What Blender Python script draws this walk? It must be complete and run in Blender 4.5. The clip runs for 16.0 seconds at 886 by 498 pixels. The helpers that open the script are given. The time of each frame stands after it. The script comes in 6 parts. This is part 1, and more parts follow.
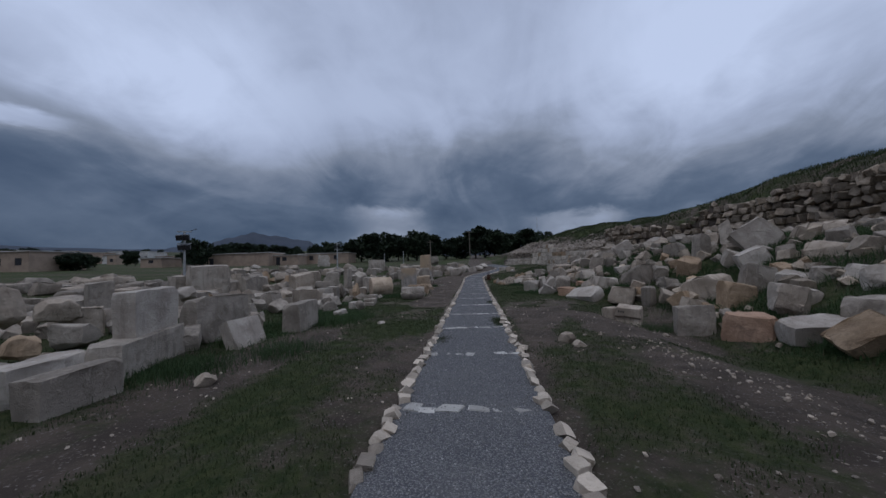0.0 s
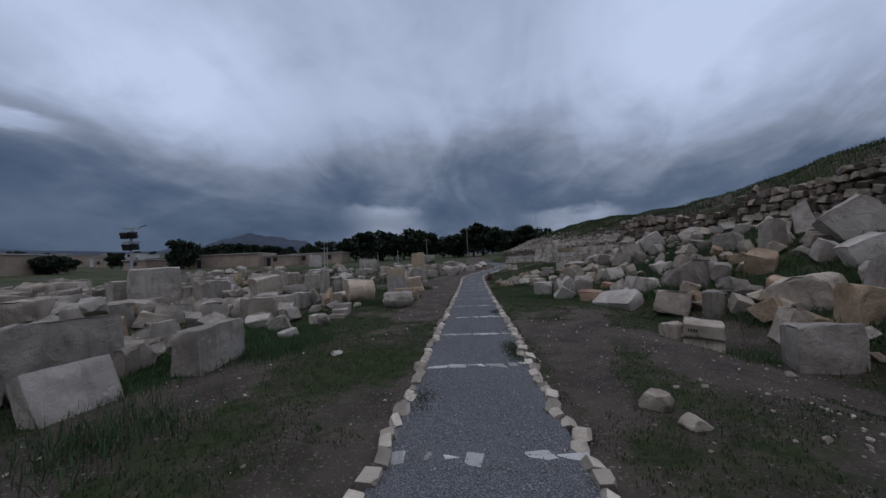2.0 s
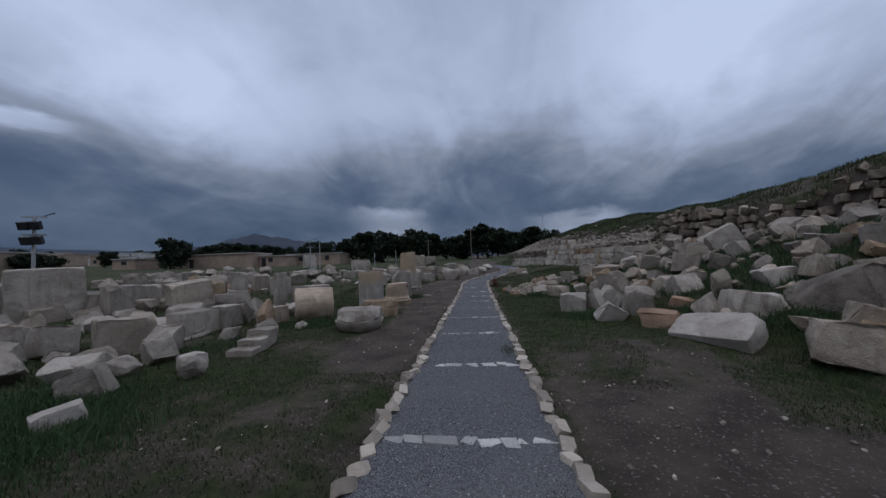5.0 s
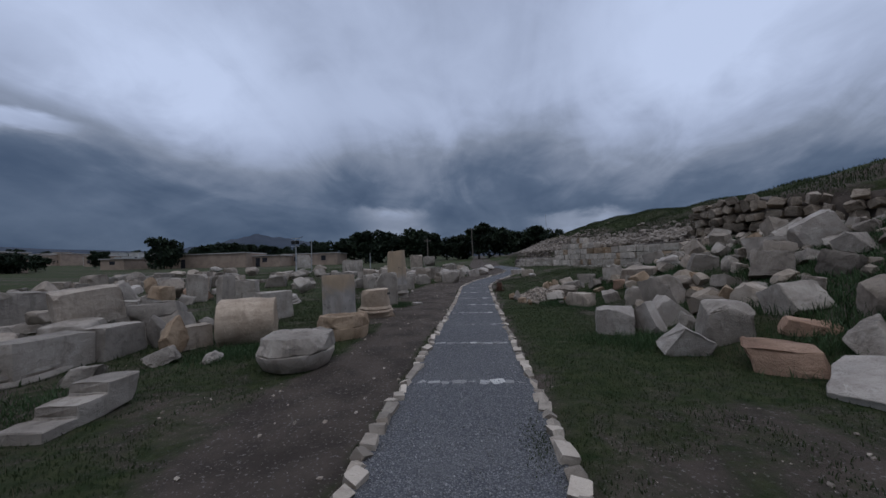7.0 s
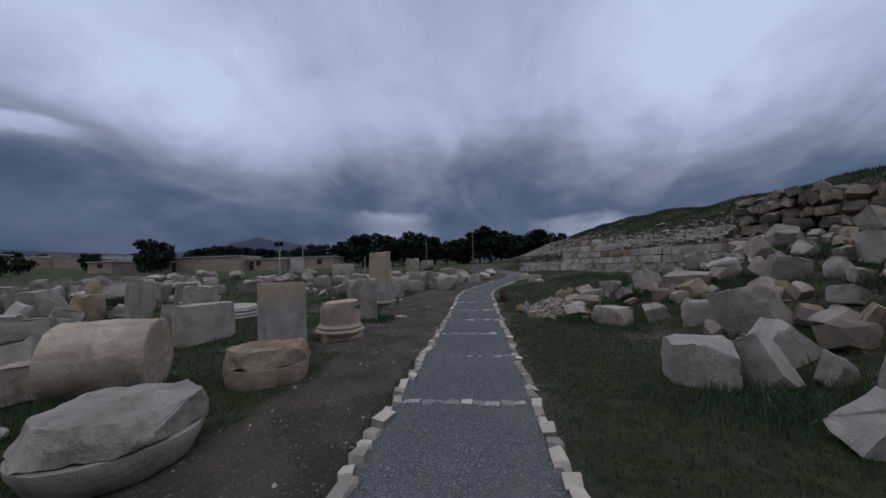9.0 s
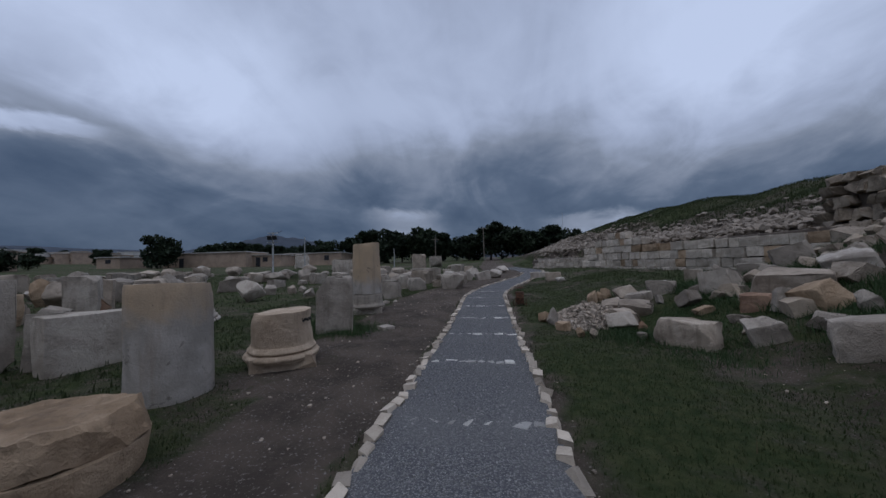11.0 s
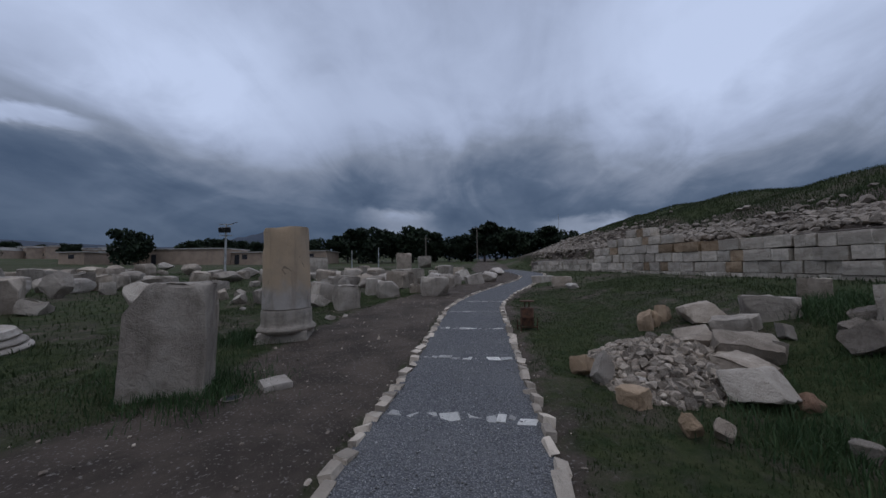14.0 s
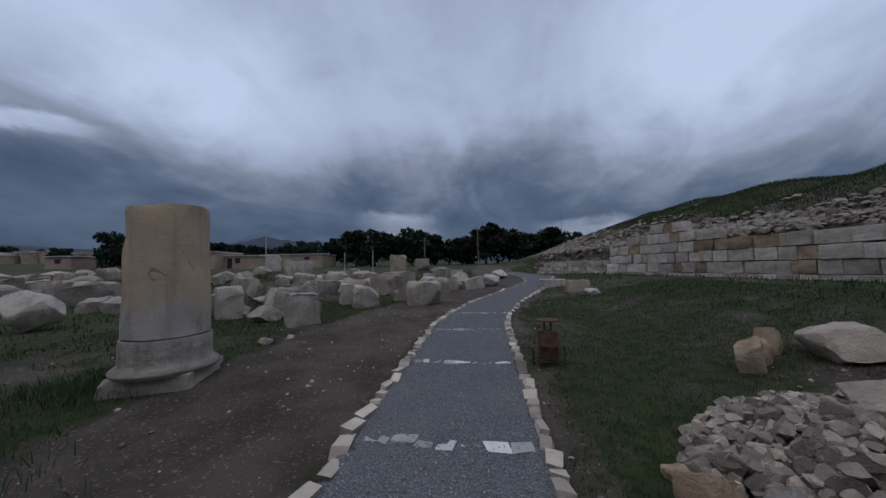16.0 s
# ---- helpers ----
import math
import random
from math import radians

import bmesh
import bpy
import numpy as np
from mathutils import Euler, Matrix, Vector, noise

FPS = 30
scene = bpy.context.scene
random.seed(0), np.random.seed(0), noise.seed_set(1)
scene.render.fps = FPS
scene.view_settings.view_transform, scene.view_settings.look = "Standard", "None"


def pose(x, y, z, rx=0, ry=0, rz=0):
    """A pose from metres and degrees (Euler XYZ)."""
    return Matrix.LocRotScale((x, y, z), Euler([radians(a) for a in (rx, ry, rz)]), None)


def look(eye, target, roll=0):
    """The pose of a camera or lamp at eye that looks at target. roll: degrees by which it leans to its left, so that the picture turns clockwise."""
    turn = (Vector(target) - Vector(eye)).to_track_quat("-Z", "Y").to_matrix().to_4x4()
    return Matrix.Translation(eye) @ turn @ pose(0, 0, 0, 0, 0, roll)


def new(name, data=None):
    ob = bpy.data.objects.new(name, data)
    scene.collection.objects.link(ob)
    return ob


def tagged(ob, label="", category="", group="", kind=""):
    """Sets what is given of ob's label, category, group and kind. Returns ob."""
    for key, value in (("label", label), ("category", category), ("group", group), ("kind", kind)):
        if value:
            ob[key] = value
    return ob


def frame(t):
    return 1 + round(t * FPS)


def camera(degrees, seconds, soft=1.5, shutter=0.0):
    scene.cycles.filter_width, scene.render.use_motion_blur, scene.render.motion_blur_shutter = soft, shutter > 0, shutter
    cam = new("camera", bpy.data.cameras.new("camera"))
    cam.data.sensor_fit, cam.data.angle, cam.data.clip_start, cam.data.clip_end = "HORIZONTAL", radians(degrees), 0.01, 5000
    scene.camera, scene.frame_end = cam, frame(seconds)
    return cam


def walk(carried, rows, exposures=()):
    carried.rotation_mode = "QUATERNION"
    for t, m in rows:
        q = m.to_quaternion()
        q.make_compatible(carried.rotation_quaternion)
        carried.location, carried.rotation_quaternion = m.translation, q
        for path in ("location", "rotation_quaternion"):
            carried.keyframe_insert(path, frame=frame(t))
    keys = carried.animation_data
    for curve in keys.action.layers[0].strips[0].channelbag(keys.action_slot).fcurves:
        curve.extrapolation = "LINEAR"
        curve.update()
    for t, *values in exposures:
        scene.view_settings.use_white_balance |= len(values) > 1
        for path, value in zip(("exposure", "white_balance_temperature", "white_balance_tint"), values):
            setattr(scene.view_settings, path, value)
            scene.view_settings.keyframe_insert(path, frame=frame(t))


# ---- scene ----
cam = camera(106.8, 16.0)
PATH = [
    (0, (0.088, -0.277, 1.481), (-0.098, 1.713, 1.572), -2.0),
    (0.5, (0.02, 0.431, 1.495), (-0.159, 2.421, 1.587), -2.0),
    (1, (0.028, 1.161, 1.491), (-0.099, 3.155, 1.575), -2.4),
    (1.5, (-0.011, 1.902, 1.491), (-0.177, 3.894, 1.574), -2.4),
    (2, (0.021, 2.6, 1.483), (-0.151, 4.591, 1.565), -2.7),
    (2.5, (0.03, 3.313, 1.479), (-0.152, 5.303, 1.566), -2.4),
    (3, (0.059, 3.974, 1.47), (-0.099, 5.966, 1.558), -2.4),
    (3.5, (0.105, 4.647, 1.464), (-0.119, 6.632, 1.552), -2.5),
    (4, (0.119, 5.272, 1.452), (-0.084, 7.26, 1.549), -2.4),
    (6.5, (0.197, 8.627, 1.47), (-0.005, 10.614, 1.564), -2.0),
    (7, (0.176, 9.327, 1.472), (-0.031, 11.314, 1.57), -2.1),
    (7.5, (0.172, 10.0, 1.449), (-0.042, 11.986, 1.553), -2.1),
    (8, (0.171, 10.677, 1.446), (-0.056, 12.661, 1.56), -2.0),
    (8.5, (0.196, 11.266, 1.461), (-0.008, 13.252, 1.588), -1.9),
    (11, (0.246, 14.386, 1.415), (-0.033, 16.364, 1.523), -1.7),
    (11.5, (0.284, 15.036, 1.424), (0.01, 17.014, 1.534), -1.8),
    (12, (0.291, 15.66, 1.432), (0.055, 17.642, 1.563), -1.6),
    (12.5, (0.249, 16.303, 1.385), (0.092, 18.293, 1.506), -1.5),
    (13, (0.235, 16.935, 1.387), (-0.005, 18.917, 1.499), -1.0),
    (13.5, (0.257, 17.55, 1.39), (0.043, 19.535, 1.506), -1.1),
    (14, (0.276, 18.144, 1.394), (0.034, 20.126, 1.508), -0.8),
    (14.5, (0.302, 18.752, 1.391), (0.081, 20.736, 1.517), -0.9),
    (15, (0.336, 19.319, 1.393), (0.105, 21.302, 1.524), -1.0),
    (15.5, (0.294, 19.894, 1.408), (0.095, 21.88, 1.533), -0.7),
    (16, (0.342, 20.544, 1.367), (0.092, 22.524, 1.5), -1.1),
]
walk(cam, [(t, look(eye, target, roll)) for t, eye, target, roll in PATH])

# ---- sky and sun ----
def calc(tree, how, a, b=None, clamp=False):
    n = tree.nodes.new("ShaderNodeMath")
    n.operation, n.use_clamp = how, clamp
    for i, v in enumerate((a, b)):
        if v is None:
            continue
        if isinstance(v, (int, float)):
            n.inputs[i].default_value = v
        else:
            tree.links.new(v, n.inputs[i])
    return n.outputs[0]


def span(tree, v, a, b, lo=0.0, hi=1.0):
    n = tree.nodes.new("ShaderNodeMapRange")
    n.interpolation_type = "SMOOTHSTEP"
    for i, k in enumerate((a, b, lo, hi)):
        n.inputs[i + 1].default_value = k
    tree.links.new(v, n.inputs[0])
    return n.outputs[0]


def blend(tree, f, a, b, how="MIX"):
    n = tree.nodes.new("ShaderNodeMix")
    n.data_type, n.blend_type = "RGBA", how
    for i, v in ((0, f), (6, a), (7, b)):
        if isinstance(v, (int, float)):
            n.inputs[i].default_value = v
        elif isinstance(v, tuple):
            n.inputs[i].default_value = (*v, 1)
        else:
            tree.links.new(v, n.inputs[i])
    return n.outputs[2]


def speckle(tree, vector, scale, detail=4.0, rough=0.55, warp=0.0):
    n = tree.nodes.new("ShaderNodeTexNoise")
    n.inputs["Scale"].default_value, n.inputs["Detail"].default_value = scale, detail
    n.inputs["Roughness"].default_value, n.inputs["Distortion"].default_value = rough, warp
    tree.links.new(vector, n.inputs["Vector"])
    return n.outputs["Fac"]


SUN_UP, SUN_ROUND = radians(70), radians(200)
world = bpy.data.worlds.new("storm_sky")
scene.world = world
world.use_nodes = True
wt = world.node_tree
wt.nodes.clear()
out = wt.nodes.new("ShaderNodeOutputWorld")
back = wt.nodes.new("ShaderNodeBackground")
wt.links.new(back.outputs[0], out.inputs[0])
clear = wt.nodes.new("ShaderNodeTexSky")
clear.sky_type, clear.sun_disc = "NISHITA", False
clear.sun_elevation, clear.sun_rotation = SUN_UP, SUN_ROUND
dim = blend(wt, 1.0, clear.outputs[0], (0.10, 0.10, 0.10), "MULTIPLY")
coord = wt.nodes.new("ShaderNodeTexCoord")
part_xyz = wt.nodes.new("ShaderNodeSeparateXYZ")
wt.links.new(coord.outputs["Generated"], part_xyz.inputs[0])
dx, dy, dz = part_xyz.outputs
up = calc(wt, "MAXIMUM", dz, 0.0)
lift = calc(wt, "ADD", up, 0.42)
plane = wt.nodes.new("ShaderNodeCombineXYZ")
wt.links.new(calc(wt, "DIVIDE", dx, lift), plane.inputs[0])
wt.links.new(calc(wt, "DIVIDE", dy, lift), plane.inputs[1])
plane.inputs[2].default_value = 3.4
bank_cloud = speckle(wt, plane.outputs[0], 1.5, 4.0, 0.5, 0.5)
big = speckle(wt, plane.outputs[0], 0.5, 1.0, 0.5, 0.0)
drawn = wt.nodes.new("ShaderNodeMapping")
drawn.inputs["Scale"].default_value = (1.7, 0.9, 1.0)
drawn.inputs["Rotation"].default_value = (0.0, 0.0, radians(-14))
wt.links.new(plane.outputs[0], drawn.inputs[0])
strand = speckle(wt, drawn.outputs[0], 1.7, 6.0, 0.55, 1.0)
fleece = speckle(wt, plane.outputs[0], 6.0, 6.0, 0.6, 0.6)
tone = calc(wt, "ADD", calc(wt, "ADD", calc(wt, "MULTIPLY", bank_cloud, 0.62), calc(wt, "MULTIPLY", strand, 0.30)), calc(wt, "MULTIPLY", fleece, 0.16))
waver = calc(wt, "ADD", dz, calc(wt, "MULTIPLY", calc(wt, "SUBTRACT", tone, 0.54), 0.36))
light = calc(wt, "ADD", span(wt, tone, 0.40, 0.68, -0.11, 0.11), span(wt, waver, 0.13, 0.50, 0.20, 0.73))
# heavier cloud low in the west, thinner cloud in the east
west = calc(wt, "MULTIPLY", span(wt, dx, 0.05, -0.6), span(wt, waver, 0.36, 0.16))
light = calc(wt, "SUBTRACT", light, calc(wt, "MULTIPLY", west, 0.05))
light = calc(wt, "ADD", light, calc(wt, "MULTIPLY", span(wt, dx, 0.15, 0.65), calc(wt, "MULTIPLY", span(wt, waver, 0.05, 0.28), 0.34)))
light = calc(wt, "ADD", light, calc(wt, "MULTIPLY", span(wt, dx, -0.35, -0.75), calc(wt, "MULTIPLY", span(wt, dz, 0.2, 0.36), 0.32)))
# ragged gaps of bright cloud: along the horizon and in the far west
edge = speckle(wt, plane.outputs[0], 3.4, 5.0, 0.6, 0.4)
brink = calc(wt, "ADD", calc(wt, "ADD", dz, calc(wt, "MULTIPLY", dx, 0.07)), calc(wt, "MULTIPLY", calc(wt, "SUBTRACT", edge, 0.5), 0.10))
low = calc(wt, "MULTIPLY", span(wt, brink, 0.165, 0.135), span(wt, dz, 0.02, 0.09))
rift = calc(wt, "ADD", calc(wt, "MULTIPLY", span(wt, dx, -0.42, -0.28), span(wt, dx, -0.08, -0.22)), calc(wt, "MULTIPLY", span(wt, dx, 0.10, 0.24), span(wt, dx, 0.46, 0.34)))
light = calc(wt, "ADD", light, calc(wt, "MULTIPLY", calc(wt, "MULTIPLY", low, rift), 0.36))
tear = calc(wt, "MULTIPLY", span(wt, dx, -0.755, -0.80), calc(wt, "MULTIPLY", span(wt, brink, 0.21, 0.23), span(wt, brink, 0.265, 0.245)))
light = calc(wt, "ADD", light, calc(wt, "MULTIPLY", tear, 0.32))
light = calc(wt, "ADD", light, 0.0, True)
ramp = wt.nodes.new("ShaderNodeValToRGB")
wt.links.new(light, ramp.inputs[0])
ramp.color_ramp.elements[0].color = (0.034, 0.060, 0.115, 1)
ramp.color_ramp.elements[1].color = (0.52, 0.61, 0.83, 1)
for at, c in ((0.25, (0.092, 0.128, 0.20, 1)), (0.5, (0.21, 0.25, 0.34, 1)), (0.75, (0.36, 0.425, 0.59, 1))):
    ramp.color_ramp.elements.new(at).color = c
cover = span(wt, big, 0.72, 0.80, 0.97, 0.7)
wt.links.new(blend(wt, cover, dim, ramp.outputs[0]), back.inputs[0])
wt.links.new(span(wt, dz, 0.64, 0.95, 1.0, 1.6), back.inputs[1])

sun = new("sun", bpy.data.lights.new("sun", "SUN"))
sun.data.energy, sun.data.angle, sun.data.color = 0.5, radians(60), (1.0, 0.96, 0.92)
sun.matrix_world = look((0, 0, 60), (-20 * math.cos(SUN_UP) * math.sin(SUN_ROUND), -20 * math.cos(SUN_UP) * math.cos(SUN_ROUND), 60 - 20 * math.sin(SUN_UP)))

# ---- materials ----
def surface(name, rough=0.85, metal=0.0, spec=0.3):
    m = bpy.data.materials.new(name)
    m.use_nodes = True
    t = m.node_tree
    b = t.nodes["Principled BSDF"]
    b.inputs["Roughness"].default_value, b.inputs["Metallic"].default_value = rough, metal
    b.inputs["Specular IOR Level"].default_value = spec
    return m, t, b


def bumped(t, b, height, strength=0.5, distance=0.02):
    n = t.nodes.new("ShaderNodeBump")
    n.inputs["Strength"].default_value, n.inputs["Distance"].default_value = strength, distance
    t.links.new(height, n.inputs["Height"])
    t.links.new(n.outputs[0], b.inputs["Normal"])


def own_coords(t):
    """Object coordinates in metres, shifted by the object's random number so that alike pieces differ."""
    c = t.nodes.new("ShaderNodeTexCoord")
    i = t.nodes.new("ShaderNodeObjectInfo")
    v = t.nodes.new("ShaderNodeVectorMath")
    v.operation = "ADD"
    s = t.nodes.new("ShaderNodeVectorMath")
    s.operation = "SCALE"
    s.inputs["Scale"].default_value = 40.0
    k = t.nodes.new("ShaderNodeCombineXYZ")
    for n in range(3):
        t.links.new(i.outputs["Random"], k.inputs[n])
    t.links.new(k.outputs[0], s.inputs[0])
    t.links.new(c.outputs["Object"], v.inputs[0])
    t.links.new(s.outputs[0], v.inputs[1])
    return v.outputs[0], i.outputs["Random"]


def ground_coords(t):
    return t.nodes.new("ShaderNodeNewGeometry").outputs["Position"]


def stone(name, pale, deep, stain, bump=0.85, spread=0.25, patch=0.5):
    """Weathered limestone or marble: a mottled body, dark stains, pale scars, fine grain."""
    pale, stain = tuple(1.12 * c for c in pale), tuple(0.78 * c for c in stain)
    m, t, b = surface(name, 0.9, 0.0, 0.2)
    v, r = own_coords(t)
    body = blend(t, span(t, speckle(t, v, 1.7, 5, 0.6, 0.4), 0.36, 0.64), pale, deep)
    body = blend(t, calc(t, "MULTIPLY", span(t, speckle(t, v, 3.1, 6, 0.65, 0.8), 0.52, 0.7), patch), body, stain)
    body = blend(t, calc(t, "MULTIPLY", span(t, speckle(t, v, 26, 4, 0.7), 0.55, 0.75), 0.35), body, tuple(0.55 * c for c in deep))
    body = blend(t, calc(t, "MULTIPLY", span(t, speckle(t, v, 7, 3, 0.6, 1.2), 0.60, 0.72), 0.45), body, tuple(min(0.85, 1.3 * c) for c in pale))
    drip = t.nodes.new("ShaderNodeMapping")
    drip.inputs["Scale"].default_value = (7.0, 7.0, 0.8)
    t.links.new(v, drip.inputs[0])
    body = blend(t, calc(t, "MULTIPLY", span(t, speckle(t, drip.outputs[0], 1.0, 4, 0.6), 0.53, 0.68), 0.3), body, tuple(0.6 * c for c in stain))
    geo = t.nodes.new("ShaderNodeNewGeometry")
    body = blend(t, calc(t, "MULTIPLY", span(t, geo.outputs["Pointiness"], 0.52, 0.62), 0.35), body, tuple(min(0.8, 1.3 * c) for c in pale))
    body = blend(t, calc(t, "MULTIPLY", span(t, speckle(t, v, 9, 4, 0.6, 0.2), 0.58, 0.76), 0.3), body, tuple(0.55 * c for c in stain))
    isle = geo.outputs["Random Per Island"]
    mixed = calc(t, "FRACT", calc(t, "ADD", r, isle))
    body = blend(t, calc(t, "MULTIPLY", calc(t, "FRACT", calc(t, "MULTIPLY", mixed, 7.0)), 0.28), body, stain)
    tint = span(t, mixed, 0.0, 1.0, 1.0 - spread, 1.0 + 0.4 * spread)
    n = t.nodes.new("ShaderNodeVectorMath")
    n.operation = "SCALE"
    t.links.new(body, n.inputs[0])
    t.links.new(tint, n.inputs["Scale"])
    t.links.new(n.outputs[0], b.inputs["Base Color"])
    h = calc(t, "ADD", calc(t, "MULTIPLY", speckle(t, v, 7, 8, 0.66, 0.4), 1.2), calc(t, "MULTIPLY", speckle(t, v, 60, 3, 0.6), 0.3))
    bumped(t, b, h, bump, 0.045)
    return m


MARBLE = stone("grey_marble", (0.377, 0.327, 0.270), (0.279, 0.236, 0.191), (0.180, 0.144, 0.112))
CREAM = stone("cream_limestone", (0.397, 0.330, 0.260), (0.296, 0.240, 0.184), (0.186, 0.142, 0.107))
TAN = stone("tan_limestone", (0.405, 0.294, 0.194), (0.292, 0.199, 0.122), (0.162, 0.110, 0.071))
RUST = stone("rusty_limestone", (0.42, 0.27, 0.18), (0.30, 0.18, 0.115), (0.19, 0.12, 0.09))
WHITE = stone("white_marble", (0.462, 0.408, 0.347), (0.359, 0.308, 0.258), (0.248, 0.203, 0.162), patch=0.3, spread=0.2)
PALE = stone("pale_limestone", (0.480, 0.376, 0.275), (0.381, 0.288, 0.203), (0.245, 0.171, 0.115), spread=0.08)
DARK = stone("dark_limestone", (0.267, 0.224, 0.181), (0.186, 0.154, 0.122), (0.113, 0.092, 0.071))
RUBBLE = stone("rubble_stone", (0.359, 0.293, 0.224), (0.248, 0.197, 0.146), (0.145, 0.109, 0.075), spread=0.55)
ASHLAR = stone("ashlar_stone", (0.539, 0.470, 0.389), (0.417, 0.356, 0.288), (0.275, 0.218, 0.164), spread=0.28)
KERB = stone("kerb_stone", (0.47, 0.40, 0.32), (0.335, 0.28, 0.22), (0.180, 0.136, 0.102), spread=0.5)
SILL = stone("crossing_stone", (0.52, 0.495, 0.45), (0.39, 0.37, 0.335), (0.25, 0.23, 0.20), spread=0.4)
WORN = stone("worn_crossing_stone", (0.34, 0.325, 0.30), (0.26, 0.25, 0.235), (0.20, 0.19, 0.175), spread=0.3)
GRIT = stone("grey_grit", (0.27, 0.26, 0.25), (0.20, 0.195, 0.185), (0.17, 0.16, 0.145), spread=0.45)
CHIP = stone("chipped_stone", (0.38, 0.32, 0.255), (0.25, 0.20, 0.155), (0.16, 0.105, 0.07), spread=0.6)


def make_gravel():
    m, t, b = surface("grey_gravel", 0.95, 0.0, 0.2)
    v = ground_coords(t)
    cell = t.nodes.new("ShaderNodeTexVoronoi")
    cell.inputs["Scale"].default_value = 75.0
    t.links.new(v, cell.inputs["Vector"])
    grey = t.nodes.new("ShaderNodeSeparateColor")
    t.links.new(cell.outputs["Color"], grey.inputs[0])
    c = blend(t, span(t, grey.outputs[0], 0.0, 1.0), (0.118, 0.115, 0.113), (0.235, 0.229, 0.224))
    c = blend(t, span(t, cell.outputs["Distance"], 0.25, 0.75), c, (0.075, 0.075, 0.08))
    c = blend(t, calc(t, "MULTIPLY", span(t, speckle(t, v, 0.9, 4, 0.6), 0.45, 0.65), 0.4), c, (0.15, 0.145, 0.14))
    t.links.new(c, b.inputs["Base Color"])
    bumped(t, b, calc(t, "SUBTRACT", 1.0, cell.outputs["Distance"]), 1.0, 0.014)
    return m


def make_ground():
    m, t, b = surface("turf_and_soil", 0.98, 0.0, 0.1)
    v = ground_coords(t)
    g = t.nodes.new("ShaderNodeAttribute")
    g.attribute_name = "turf"
    fine = speckle(t, v, 2.4, 6, 0.7, 0.5)
    mask = span(t, calc(t, "ADD", g.outputs["Fac"], calc(t, "MULTIPLY", calc(t, "SUBTRACT", fine, 0.5), 1.5)), 0.28, 0.78)
    soil = blend(t, span(t, speckle(t, v, 1.3, 6, 0.65), 0.35, 0.65), (0.108, 0.085, 0.067), (0.062, 0.049, 0.039))
    soil = blend(t, calc(t, "MULTIPLY", span(t, speckle(t, v, 34, 3, 0.6), 0.58, 0.7), 0.6), soil, (0.32, 0.29, 0.26))
    turf = blend(t, span(t, speckle(t, v, 5.5, 5, 0.7), 0.35, 0.65), (0.024, 0.038, 0.013), (0.055, 0.062, 0.025))
    turf = blend(t, calc(t, "MULTIPLY", span(t, speckle(t, v, 0.9, 6, 0.65), 0.47, 0.68), 0.4), turf, (0.078, 0.068, 0.042))
    turf = blend(t, calc(t, "MULTIPLY", span(t, speckle(t, v, 13, 4, 0.7), 0.5, 0.68), 0.4), turf, (0.055, 0.068, 0.028))
    t.links.new(blend(t, mask, soil, turf), b.inputs["Base Color"])
    bumped(t, b, calc(t, "ADD", speckle(t, v, 18, 6, 0.75), calc(t, "MULTIPLY", speckle(t, v, 70, 3, 0.7), 0.5)), 0.9, 0.05)
    return m


def leafage(name, a, c, rough=0.7):
    m, t, b = surface(name, rough, 0.0, 0.2)
    i = t.nodes.new("ShaderNodeNewGeometry")
    o = t.nodes.new("ShaderNodeObjectInfo")
    col = blend(t, i.outputs["Random Per Island"], a, c)
    col = blend(t, calc(t, "MULTIPLY", o.outputs["Random"], 0.4), col, tuple(0.6 * k for k in a))
    t.links.new(col, b.inputs["Base Color"])
    return m


def plain(name, a, c, scale=4.0, rough=0.85, metal=0.0, bump=0.2):
    m, t, b = surface(name, rough, metal)
    v, r = own_coords(t)
    col = blend(t, span(t, speckle(t, v, scale, 5, 0.65), 0.35, 0.65), a, c)
    t.links.new(col, b.inputs["Base Color"])
    bumped(t, b, speckle(t, v, scale * 8, 4, 0.6), bump, 0.01)
    return m


